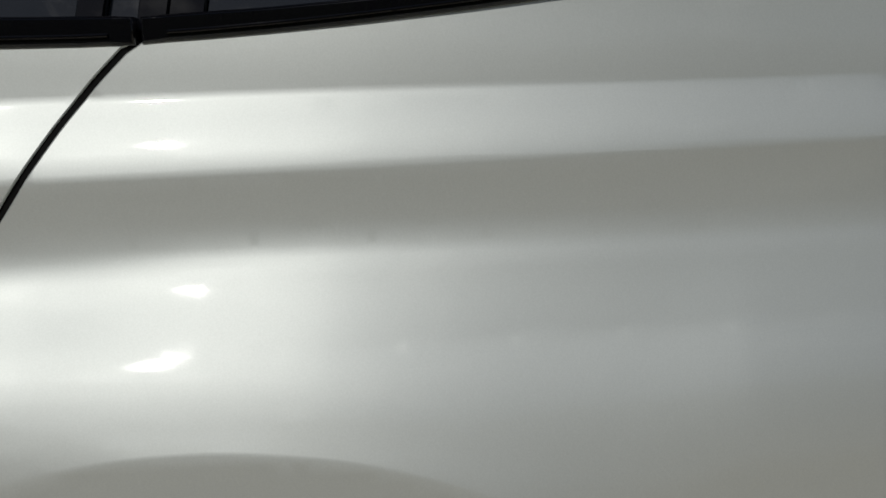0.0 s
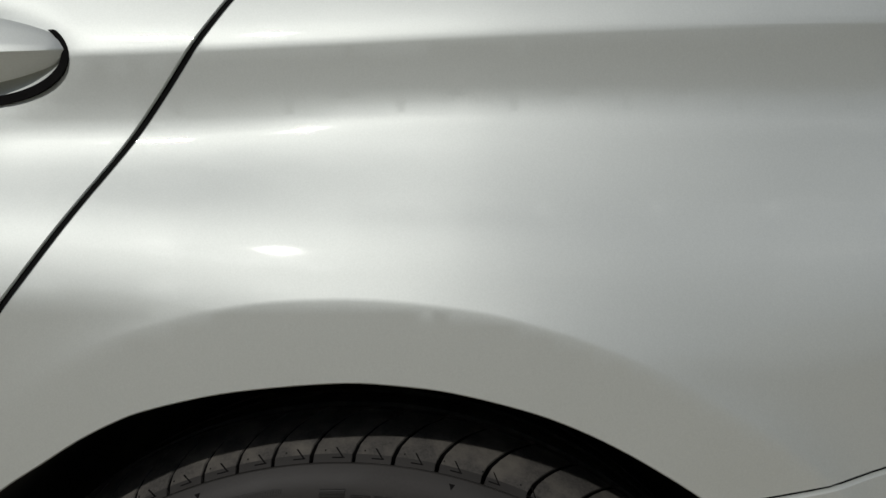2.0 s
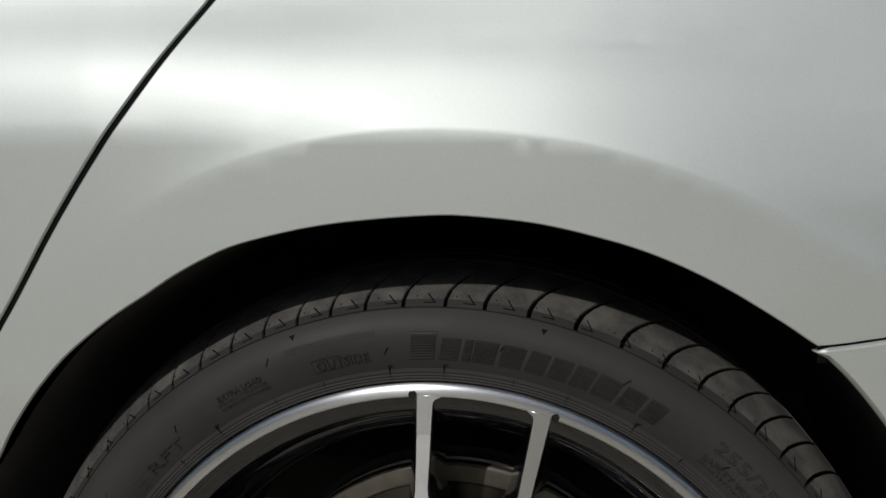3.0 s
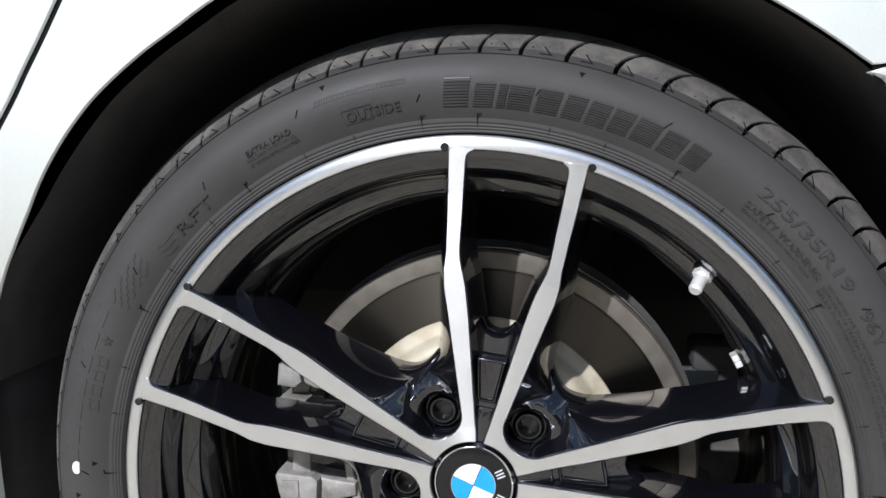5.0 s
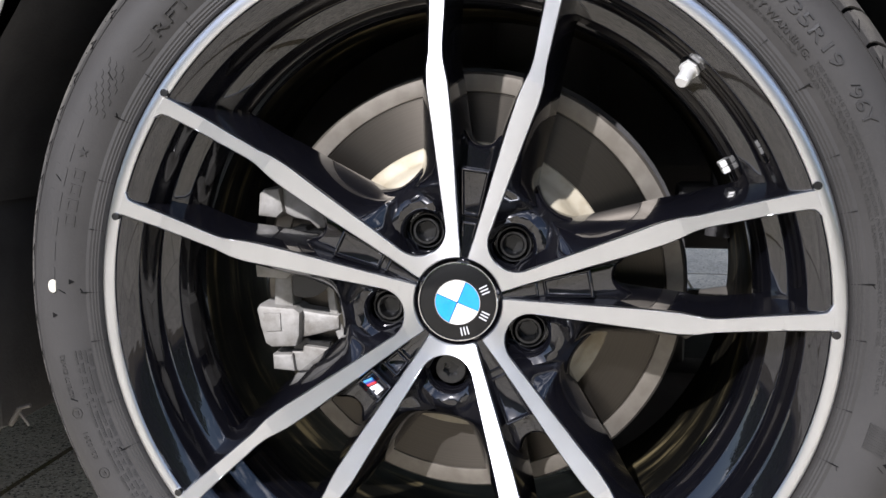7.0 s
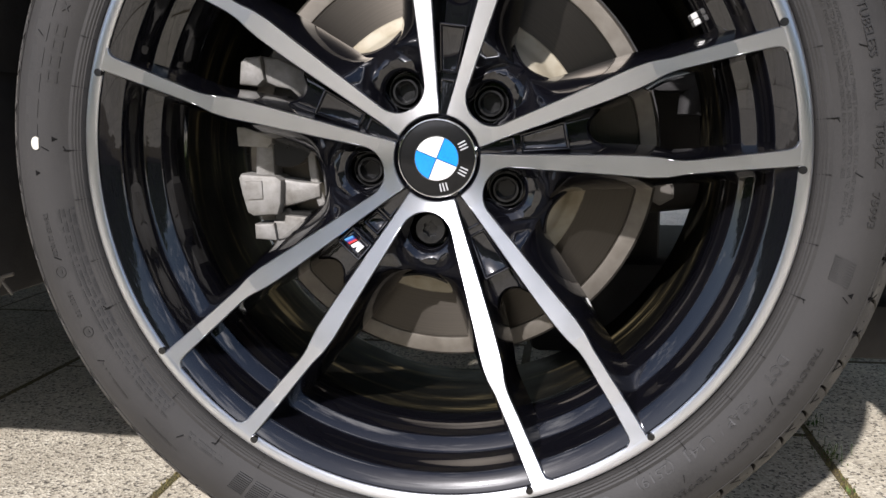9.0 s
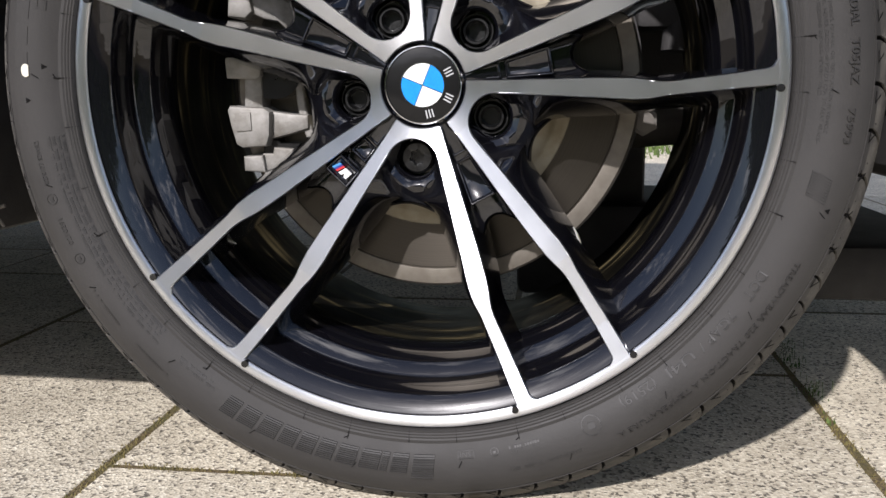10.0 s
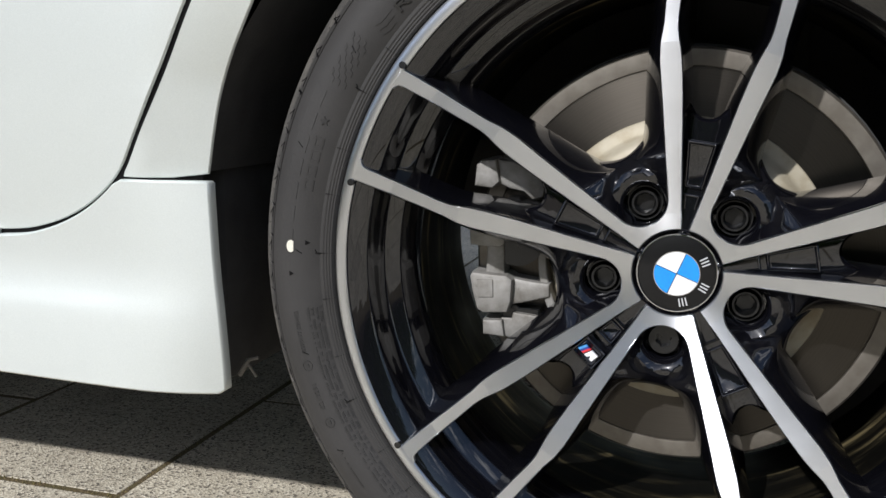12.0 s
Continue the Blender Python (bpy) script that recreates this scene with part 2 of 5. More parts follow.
# ---- building blocks ----
def part(name, bm, material, parent, label="", smooth=True, angle=35.0):
    """Links a bmesh as one mesh under a thing or a part."""
    me = bpy.data.meshes.new(name)
    if smooth:
        for f in bm.faces:
            f.smooth = True
        for e in bm.edges:
            if len(e.link_faces) == 2 and e.calc_face_angle(0) > radians(angle):
                e.smooth = False
    bm.to_mesh(me)
    bm.free()
    for m in (material if isinstance(material, list) else [material]):
        me.materials.append(m)
    ob = new(name, me)
    ob.parent = parent
    return tagged(ob, label)


def pol(r, a, y):
    """A point by its radius from the axle, its turn from the top in degrees, and its depth."""
    return Vector((r * math.sin(radians(a)), y, HZ + r * math.cos(radians(a))))


def revolve(prof, n=180, centre=None):
    """A body turned round the axle (or round a line through centre) from rows of radius and depth."""
    bm = bmesh.new()
    cx, cz = centre or (0.0, HZ)
    rows = []
    for i in range(n):
        a = 2 * math.pi * i / n
        rows.append([bm.verts.new((cx + r * math.sin(a), y, cz + r * math.cos(a))) for r, y in prof])
    for i in range(n):
        p, q = rows[i], rows[(i + 1) % n]
        for j in range(len(prof) - 1):
            bm.faces.new((p[j], p[j + 1], q[j + 1], q[j]))
    bmesh.ops.remove_doubles(bm, verts=bm.verts, dist=1e-6)
    bmesh.ops.recalc_face_normals(bm, faces=bm.faces)
    return bm


def block(bm, lo, hi, bevel=0.003, seg=2, m=None):
    """Adds a bevelled box."""
    got = bmesh.ops.create_cube(bm, size=1)["verts"]
    for v in got:
        v.co = Vector([lo[k] + (v.co[k] + 0.5) * (hi[k] - lo[k]) for k in range(3)])
    edges = list({e for v in got for e in v.link_edges})
    if bevel:
        out = bmesh.ops.bevel(bm, geom=edges, offset=bevel, segments=seg, affect="EDGES", profile=0.5)
        got = list({v for f in out["faces"] for v in f.verts} | {v for v in got if v.is_valid})
    if m:
        bmesh.ops.transform(bm, matrix=m, verts=got)
    return got


def prism(bm, pts, y0, y1, bevel=0.0, seg=2):
    """Adds a body with the outline pts (x, z), from depth y0 (front) to y1."""
    front = [bm.verts.new((x, y0, z)) for x, z in pts]
    back = [bm.verts.new((x, y1, z)) for x, z in pts]
    n = len(pts)
    faces = [bm.faces.new(front), bm.faces.new(back[::-1])]
    for i in range(n):
        faces.append(bm.faces.new((front[(i + 1) % n], front[i], back[i], back[(i + 1) % n])))
    bmesh.ops.recalc_face_normals(bm, faces=faces)
    if bevel:
        edges = list({e for f in faces[:1] for e in f.edges})
        bmesh.ops.bevel(bm, geom=edges, offset=bevel, segments=seg, affect="EDGES", profile=0.5)


def tube(bm, a, b, r, n=20, r2=None):
    a, b = Vector(a), Vector(b)
    m = Matrix.Translation((a + b) / 2) @ (b - a).to_track_quat("Z", "Y").to_matrix().to_4x4()
    bmesh.ops.create_cone(bm, cap_ends=True, segments=n, radius1=r, radius2=r if r2 is None else r2, depth=(b - a).length, matrix=m)


def inside(p, loop):
    x, z = p
    hit = False
    for i in range(len(loop)):
        (x1, z1), (x2, z2) = loop[i - 1], loop[i]
        if (z1 > z) != (z2 > z) and x < (x2 - x1) * (z - z1) / (z2 - z1) + x1:
            hit = not hit
    return hit


def resample(line, step, closed=False):
    pts = [Vector(p) for p in line]
    if closed:
        pts.append(pts[0])
    out = []
    for a, b in zip(pts, pts[1:]):
        n = max(1, round((b - a).length / step))
        out += [tuple(a.lerp(b, i / n)) for i in range(n)]
    return out if closed else out + [tuple(pts[-1])]


def smooth_line(pts, step):
    """A smooth curve through pts (Catmull-Rom), in steps of that length."""
    p = [Vector(q) for q in pts]
    p = [2 * p[0] - p[1]] + p + [2 * p[-1] - p[-2]]
    out = []
    for i in range(1, len(p) - 2):
        n = max(1, round((p[i + 1] - p[i]).length / step))
        for k in range(n):
            t = k / n
            out.append(tuple(0.5 * (2 * p[i] + (p[i + 1] - p[i - 1]) * t + (2 * p[i - 1] - 5 * p[i] + 4 * p[i + 1] - p[i + 2]) * t * t
                                    + (3 * p[i] - p[i - 1] - 3 * p[i + 1] + p[i + 2]) * t ** 3)))
    return out + [tuple(p[-2])]


def sheet(loop, depth, thick, step, holes=(), lines=(), lip=0.0012, back=False):
    """A curved sheet: the outline loop (x, z) filled with a fine net at the depth that depth(x, z) gives, with a folded rim of that thickness."""
    from mathutils.geometry import delaunay_2d_cdt
    loops = [loop, *holes]
    pts, edges, owner = [], [], []
    for lp in loops:
        k = len(pts)
        pts += [Vector(p) for p in lp]
        edges += [(k + i, k + (i + 1) % len(lp)) for i in range(len(lp))]
    for ln in lines:
        keep = [p for p in ln if inside(p, loop)]
        k = len(pts)
        pts += [Vector(p) for p in keep]
        edges += [(k + i, k + i + 1) for i in range(len(keep) - 1) if (Vector(keep[i]) - Vector(keep[i + 1])).length < 4 * step]
    xs, zs = [p[0] for p in loop], [p[1] for p in loop]
    edge_pts = np.array([tuple(p) for p in pts])
    row, z = 0, min(zs)
    while z < max(zs):
        x = min(xs) + (step / 2 if row % 2 else 0)
        while x < max(xs):
            if inside((x, z), loop) and not any(inside((x, z), h) for h in holes) and np.abs(edge_pts - (x, z)).sum(1).min() > 0.6 * step:
                pts.append(Vector((x, z)))
            x += step
        z, row = z + step * 0.87, row + 1
    vs, es, fs, *_ = delaunay_2d_cdt(pts, edges, [], 0, 1e-6)
    bm = bmesh.new()
    bv = [bm.verts.new((v.x, depth(v.x, v.y), v.y)) for v in vs]
    for f in fs:
        c = sum((vs[i] for i in f), Vector((0, 0))) / len(f)
        if inside(c, loop) and not any(inside(c, h) for h in holes):
            bm.faces.new([bv[i] for i in f])
    bmesh.ops.delete(bm, geom=[v for v in bm.verts if not v.link_faces], context="VERTS")
    rim = [e for e in bm.edges if len(e.link_faces) == 1]
    front = list(bm.faces)
    fold, deep = {}, {}
    for v in {v for e in rim for v in e.verts}:
        out = Vector((0, 0))
        for e in v.link_edges:
            if len(e.link_faces) == 1:
                d = (e.verts[1].co - e.verts[0].co)
                nrm = Vector((d.z, -d.x)).normalized()
                mid = (e.verts[0].co + e.verts[1].co) / 2
                c = e.link_faces[0].calc_center_median()
                if nrm.dot(Vector((c.x - mid.x, c.z - mid.z))) > 0:
                    nrm = -nrm
                out += nrm
        out = out.normalized() * lip if out.length > 1e-6 else out
        fold[v] = bm.verts.new((v.co.x + out.x, v.co.y + lip, v.co.z + out.y))
        deep[v] = bm.verts.new((v.co.x + out.x, v.co.y + thick, v.co.z + out.y))
    for e in rim:
        a, b = e.verts
        if e.link_faces[0].verts[(list(e.link_faces[0].verts).index(a) + 1) % len(e.link_faces[0].verts)] != b:
            a, b = b, a
        bm.faces.new((b, a, fold[a], fold[b]))
        bm.faces.new((fold[b], fold[a], deep[a], deep[b]))
    if back:
        twin = {}
        for f in front:
            for v in f.verts:
                if v not in twin:
                    twin[v] = deep.get(v) or bm.verts.new((v.co.x, v.co.y + thick, v.co.z))
            bm.faces.new([twin[v] for v in reversed(f.verts)])
    return bm


def lerp(table, v):
    return float(np.interp(v, [p[0] for p in table], [p[1] for p in table]))


# ---- the ground: a sheet to the horizon, paved with slabs ----
bm = bmesh.new()
bmesh.ops.create_grid(bm, x_segments=60, y_segments=60, size=1)
for v in bm.verts:
    for k in (0, 1):
        v.co[k] = math.copysign(abs(v.co[k]) ** 3 * 220, v.co[k])
    v.co.z = -0.0009
ground = part("ground", bm, M["earth"], None, "earth bed with sandy mossy joints under granite paving slabs")
tagged(ground, "", "ground", "", "structure")

# ---- the car: an empty at its base that carries all parts ----
car = tagged(new("car"), "pearl white car with black machined alloy wheel, parked on granite paving", "car")

# outlines of the body side, as x (to the tail) and z
ARCH = [(-0.363, 0.389), (-0.3545, 0.424), (-0.3445, 0.456), (-0.33, 0.484), (-0.3168, 0.504), (-0.3, 0.5275), (-0.2872, 0.547), (-0.2721, 0.5671), (-0.2549, 0.5874),
        (-0.2349, 0.6071), (-0.2047, 0.63), (-0.1806, 0.6451), (-0.157, 0.6599), (-0.1341, 0.6716), (-0.1126, 0.6798), (-0.0697, 0.6897), (-0.0291, 0.6948), (0.0116, 0.6974),
        (0.0368, 0.6963), (0.0695, 0.6926), (0.1023, 0.6853), (0.1345, 0.6756), (0.1662, 0.6618), (0.199, 0.6433), (0.2347, 0.6189), (0.2627, 0.5917), (0.295, 0.548),
        (0.323, 0.495), (0.342, 0.44), (0.352, 0.38), (0.356, 0.3)]
BAND = [(-0.3, 0.612), (-0.2329, 0.6559), (-0.18, 0.6978), (-0.1344, 0.7219), (-0.0943, 0.7343), (-0.0599, 0.7415), (-0.026, 0.7455), (0.005, 0.7468), (0.0329, 0.7461),
        (0.0689, 0.7424), (0.1017, 0.7369), (0.135, 0.7277), (0.1692, 0.7157), (0.2049, 0.6994), (0.2416, 0.6781), (0.2788, 0.6542), (0.321, 0.6159), (0.37, 0.55),
        (0.4, 0.46), (0.41, 0.3)]
GAP = [(-0.0135, 0.9950), (-0.0215, 0.9870), (-0.0283, 0.9800), (-0.0480, 0.9600), (-0.0643, 0.9400), (-0.0783, 0.9200), (-0.0921, 0.9000), (-0.1064, 0.8800), (-0.1207, 0.8600), (-0.1341, 0.8400),
       (-0.1466, 0.8200), (-0.1589, 0.8000), (-0.1718, 0.7800), (-0.1857, 0.7600), (-0.2006, 0.7400), (-0.2156, 0.7200), (-0.2302, 0.7000), (-0.2441, 0.6800), (-0.2573, 0.6600), (-0.2706, 0.6400),
       (-0.2846, 0.6200), (-0.2980, 0.6000), (-0.3275, 0.560), (-0.3560, 0.519),
       (-0.3840, 0.471), (-0.413, 0.420), (-0.4345, 0.3855), (-0.4695, 0.358), (-0.5125, 0.3406), (-0.5616, 0.3341), (-0.68, 0.332), (-1.60, 0.332)]
ARCH_L, BAND_L, GAP_L = smooth_line(ARCH, 0.008), smooth_line(BAND, 0.008), smooth_line(GAP, 0.008)


def turn_radius(line):
    rows = sorted((math.degrees(math.atan2(x, z - HZ)), math.hypot(x, z - HZ)) for x, z in line)
    return rows


ARCH_R, BAND_R = turn_radius(ARCH_L), turn_radius(BAND_L)
# lean of the side, degrees (up: facing the sky), by height
LEAN = [(0.33, -6), (0.70, -5), (0.7465, -5), (0.7485, 4), (0.752, 7), (0.760, 8), (0.776, 14.5), (0.785, 19), (0.7885, 21), (0.794, 24), (0.803, 29), (0.815, 32), (0.827, 30), (0.838, 24.5),
        (0.8432, 21), (0.845, 18.6), (0.847, 15), (0.852, 8), (0.860, 1), (0.870, -6), (0.9045, -10.5), (0.9085, 8), (0.9135, 11), (0.917, 15), (0.9195, 17.5), (0.925, 20), (0.940, 22.5), (0.9512, 22), (0.9552, -1), (0.99, 3)]
_z = np.arange(0.15, 1.01, 0.0005)
_y = np.cumsum(np.tan(np.radians(np.interp(_z, [p[0] for p in LEAN], [p[1] for p in LEAN])))) * 0.0005
_y += -0.0620 - np.interp(0.746, _z, _y)
_flat = np.cumsum(np.tan(np.radians(np.interp(_z, [p[0] for p in LEAN], [p[1] * (0.75 if p[0] > 0.75 else 1.0) for p in LEAN])))) * 0.0005
_flat += -0.0620 - np.interp(0.746, _z, _flat)


def side(x, z):
    """Depth of the body side."""
    # the lower crease and the shoulder below it climb a little towards the tail
    if z > 0.80:
        z1 = z - float(np.interp(z, [0.80, 0.852, 0.875, 0.905, 0.949, 0.965], [0, 0.013, 0.007, 0, 0, 0])) / (1 + math.exp(-(x + 0.02) / 0.035))
        z1 -= x * float(np.interp(z, [0.86, 0.90, 0.915, 0.949, 0.97], [0.0, 0.032, 0.032, 0.0247, 0.0]))
    else:
        z1 = z
    # behind the wheel the shoulder follows the flare down
    if x > 0.02 and z < 0.86:
        zb = lerp(BAND_L, min(x, 0.36))
        drop = 0.07 * math.tanh(max(0.0, 0.7475 - zb) / 0.08)
        z1 += drop * min(1.0, max(0.0, (0.86 - z) / (0.86 - zb)))
    # the door side is flatter than the haunch over the wheel
    w = min(1.0, max(0.0, (-x - 0.06) / 0.40))
    w = w * w * (3 - 2 * w)
    y = float(np.interp(z1, _z, _y)) * (1 - w) + float(np.interp(z1, _z, _flat)) * w
    th, r = math.degrees(math.atan2(x, z - HZ)), math.hypot(x, z - HZ)
    ra, rb = lerp(ARCH_R, th), lerp(BAND_R, th)
    if rb > ra:
        mid = min(1.0, max(0.0, (58 - abs(th)) / 25))
        amp = 0.0004 * mid + (0.006 * (1 - mid) if th > 0 else 0.0)
        y += amp * min(1.0, max(0.0, (rb - r) / (rb - ra)))
        # the side falls away from the raised flare round the arch
        near = min(1.0, max(0.0, (x + 0.21) / 0.12))
        fall = 0.0065 + 0.0028 * min(1.0, max(0.0, (th - 10) / 22))
        y += fall * near * (1 - math.exp(-max(0.0, r - rb) / 0.028))
    y += 0.02 * min(1.0, max(0.0, (-0.33 - x) / 0.5)) ** 2 * 0.5 + 0.20 * max(0.0, x - 0.05) ** 2
    # the lip turns in towards the wheel along its front edge
    if -0.46 < x < -0.25 and z < 0.58:
        y += 0.018 * max(0.0, 1 - abs(r - ra) / 0.05) * min(1.0, (0.58 - z) / 0.12) * min(1.0, (-0.25 - x) / 0.07)
    return y


def door_side(x, z):
    """The door skin has a scoop behind the handle."""
    d = ((x + 0.252) / 0.094) ** 2 + ((z - 0.9030) / 0.039) ** 2
    return side(x, z) + 0.010 * max(0.0, 1 - d) ** 1.4


CREASES = [[(x * 0.008, z + k * x * 0.008) for x in range(-198, 110)] for z, k in ((0.9068, 0.032), (0.9043, 0.032), (0.9103, 0.032), (0.9502, 0.0247), (0.9532, 0.0247), (0.9562, 0.0247))]
rows_fine = [[(x * 0.008, z) for x in range(-198, 110)] for z in (0.757, 0.767, 0.777, 0.786, 0.795, 0.805, 0.816, 0.828, 0.836, 0.843, 0.849, 0.855, 0.862, 0.874, 0.916, 0.922, 0.930, 0.940)]
band_lines = [BAND_L, [(x * 1.0, z + 0.003) for x, z in BAND_L]]


def shifted(line, d):
    """The line moved sideways by d, to its left as it runs."""
    out = []
    for i, p in enumerate(line):
        a, b = Vector(line[max(0, i - 1)]), Vector(line[min(len(line) - 1, i + 1)])
        t = (b - a).normalized()
        out.append((p[0] - t.y * d, p[1] + t.x * d))
    return out


G = 0.0029  # half the width of a shut line
i_seam = min(range(len(GAP_L)), key=lambda i: abs(GAP_L[i][1] - 0.3865))
gap_up = GAP_L[:i_seam + 1]
i_bump = min(range(len(ARCH_L)), key=lambda i: (ARCH_L[i][0] - 0.2340) ** 2 + (ARCH_L[i][1] - 0.6180) ** 2)
SEAM = smooth_line([(0.2340, 0.6180), (0.2503, 0.6200), (0.285, 0.6260), (0.3136, 0.6315), (0.3339, 0.6365), (0.39, 0.6495), (0.42, 0.657), (0.45, 0.665), (0.467, 0.670), (0.60, 0.708), (0.84, 0.77)], 0.01)
TRIM_LINE = smooth_line([(-1.6, 0.9823), (-0.3, 0.9828), (-0.087, 0.9839), (-0.02, 0.9859), (0.0346, 0.9895), (0.0995, 0.9956), (0.166, 1.0034), (0.2, 1.0079), (0.3, 1.0223), (0.42, 1.0433), (0.84, 1.1113)], 0.02)
trim_rear = [(-0.0155, 0.9850)] + [p for p in TRIM_LINE if p[0] > -0.008]
trim_front = [p for p in TRIM_LINE if p[0] < -0.03] + [(-0.0222, 0.9845)]

# rear quarter panel
loop = [p for p in shifted(gap_up, G) if 0.3890 < p[1] < 0.984]
loop += [(-0.4288, 0.3862), (-0.39, 0.3862)] + ARCH_L[:i_bump]
loop += [p for p in shifted(SEAM, 0.0024)]
loop += trim_rear[::-1]
clean = []
for p in loop:
    if not clean or (Vector(p) - Vector(clean[-1])).length > 0.0025:
        clean.append(p)
part("quarter_panel", sheet(clean, side, 0.0028, 0.009, lip=0.0008, lines=CREASES + rows_fine + band_lines), M["paint"], car,
               "pearl white rear wing panel with flared wheel arch")

# rear door
loop = [p for p in shifted(GAP_L, -G) if p[1] < 0.983]
loop += [(-1.60, 0.60)] + trim_front
clean = []
for p in loop:
    if not clean or (Vector(p) - Vector(clean[-1])).length > 0.0025:
        clean.append(p)
door = part("rear_door", sheet(clean, door_side, 0.006, 0.012, lip=0.0008, lines=CREASES + rows_fine), M["paint"], car, "pearl white rear door skin")

# side skirt
SKIRT = [(0.19, 3), (0.272, 4), (0.279, 11), (0.290, 10), (0.305, 1), (0.33, -4), (0.40, -6)]
_zs = np.arange(0.18, 0.41, 0.0005)
_ys = np.cumsum(np.tan(np.radians(np.interp(_zs, [p[0] for p in SKIRT], [p[1] for p in SKIRT])))) * 0.0005
_ys += -0.033 - np.interp(0.384, _zs, _ys)
SKIRT_END = [(0.20, -0.3585), (0.2555, -0.3560), (0.302, -0.3585), (0.348, -0.3590), (0.389, -0.3595)]


def skirt_side(x, z):
    y = float(np.interp(z, _zs, _ys))
    e = lerp(SKIRT_END, z)
    soft = max(0.0, 1 - (e - x) / 0.11)
    calm = float(np.interp(z, [0.18, 0.384], [-0.028, -0.030]))
    y = y + (calm - y) * soft ** 1.5
    return y + 0.012 * max(0.0, 1 - (e - x) / 0.07) ** 2


loop = [(-1.60, 0.2145), (-0.80, 0.2145), (-0.58, 0.2145), (-0.46, 0.2120), (-0.38, 0.2095), (-0.3580, 0.2088), (-0.3535, 0.2115), (-0.3538, 0.23), (-0.3546, 0.2555), (-0.3560, 0.28),
        (-0.3575, 0.302), (-0.3585, 0.325), (-0.3590, 0.348), (-0.3595, 0.37), (-0.3595, 0.3808), (-0.3605, 0.3818), (-0.40, 0.3820), (-0.4295, 0.3825)]
loop += [p for p in shifted(GAP_L[i_seam:], G)][1:]
loop = resample(loop, 0.01, True)
part("side_skirt", sheet(loop, skirt_side, 0.010, 0.011, lines=[[(x * 0.01, z) for x in range(-158, -35)] for z in (0.272, 0.279, 0.292, 0.305)], lip=0.0015), M["paint"], car,
     "pearl white side skirt ahead of the wheel")

# rear bumper corner
loop = [p for p in shifted(SEAM, -0.0024)][::-1] + ARCH_L[i_bump:][1:] + [(0.36, 0.25), (0.84, 0.25)]
part("rear_bumper", sheet(resample(loop, 0.012, True), side, 0.008, 0.014, lines=band_lines, lip=0.0022), M["paint"], car, "pearl white rear bumper corner")

# door handle: a capsule bar on a dark gasket
bm = bmesh.new()
rows = []
for i in range(33):
    t = i / 32
    x = -0.1665 - 0.19 * t
    k = (0.02 + 0.98 * min(1.0, t / 0.34) ** 0.5) * (0.02 + 0.98 * min(1.0, (1 - t) / 0.34) ** 0.62)
    zc, yc = 0.9050 - 0.002 * math.sin(t * 3.14), -0.024 - 0.010 * math.sin(min(t / 0.4, 1) * 1.57)
    # a rounded wedge: the larger face looks up, the lower one down
    out = []
    for u in np.linspace(-1, 1, 13):
        h = (1 - abs(u + 0.12) / (1.12 if u > -0.12 else 0.88)) * 0.9 + 0.1 * math.sqrt(max(0.0, 1 - u * u))
        out.append((yc - 0.017 * k * h, zc + 0.0250 * k * u))
    out += [(yc + 0.012 * k, zc + 0.020 * k), (yc + 0.012 * k, zc - 0.020 * k)]
    rows.append([bm.verts.new((x, y, z)) for y, z in out])
for p, q in zip(rows, rows[1:]):
    for j in range(len(p)):
        bm.faces.new((p[j], p[(j + 1) % len(p)], q[(j + 1) % len(p)], q[j]))
bm.faces.new(rows[0]), bm.faces.new(rows[-1][::-1])
bmesh.ops.recalc_face_normals(bm, faces=bm.faces)
part("door_handle", bm, M["paint"], door, "pearl white door handle")
bm = bmesh.new()
pts = [(-0.2265 + 0.0600 * math.cos(a), 0.9005 + 0.0315 * math.sin(a)) for a in np.linspace(-2.4, 0.55, 26)]
ring = [(-0.2280 + 0.0572 * math.cos(a), 0.9024 + 0.0277 * math.sin(a)) for a in np.linspace(0.55, -2.4, 26)]
prism(bm, pts + ring, -0.027, -0.012)
part("handle_gasket", bm, M["groove"], door, "black rubber gasket under the door handle")

# window strips and glass
def strip_depth(x, z):
    return side(x, 0.983) + 0.001 - 0.02 * (z - 0.985)


front_top = [(-1.57, 0.996), (-0.30, 0.9965), (-0.0222, 0.998)]
loop = resample([p for p in trim_front if p[0] > -1.58] + front_top[::-1], 0.012, True)
part("window_strip", sheet(loop, lambda x, z: strip_depth(x, z) - 0.004, 0.02, 0.01, lip=0.002), M["trim"], door, "gloss black window strip")
loop = resample([(x, z + 0.0005) for x, z in trim_rear] + [(0.84, 1.125), (0.42, 1.055), (0.30, 1.034), (0.20, 1.018), (0.12, 1.0085), (0.06, 1.003), (-0.0155, 0.998)], 0.012, True)
part("window_strip", sheet(loop, lambda x, z: strip_depth(x, z) - 0.004, 0.02, 0.01, lip=0.002), M["trim"], car, "gloss black window strip")


def rib(line, lift, owner):
    """A thin rounded bead along the lower edge of a window strip."""
    bm = bmesh.new()
    pts = [Vector((x, strip_depth(x, z) - 0.0052, z + lift)) for x, z in line]
    for a, b in zip(pts, pts[1:]):
        tube(bm, a, b + (b - a).normalized() * 0.0004, 0.0013, 10)
    return part("strip_bead", bm, M["trim"], owner, "thin gloss black bead of the window strip")


rib([p for p in trim_front if -0.6 < p[0] < -0.026], 0.0036, door)
rib([p for p in trim_rear if -0.012 < p[0] < 0.45], 0.0036, car)


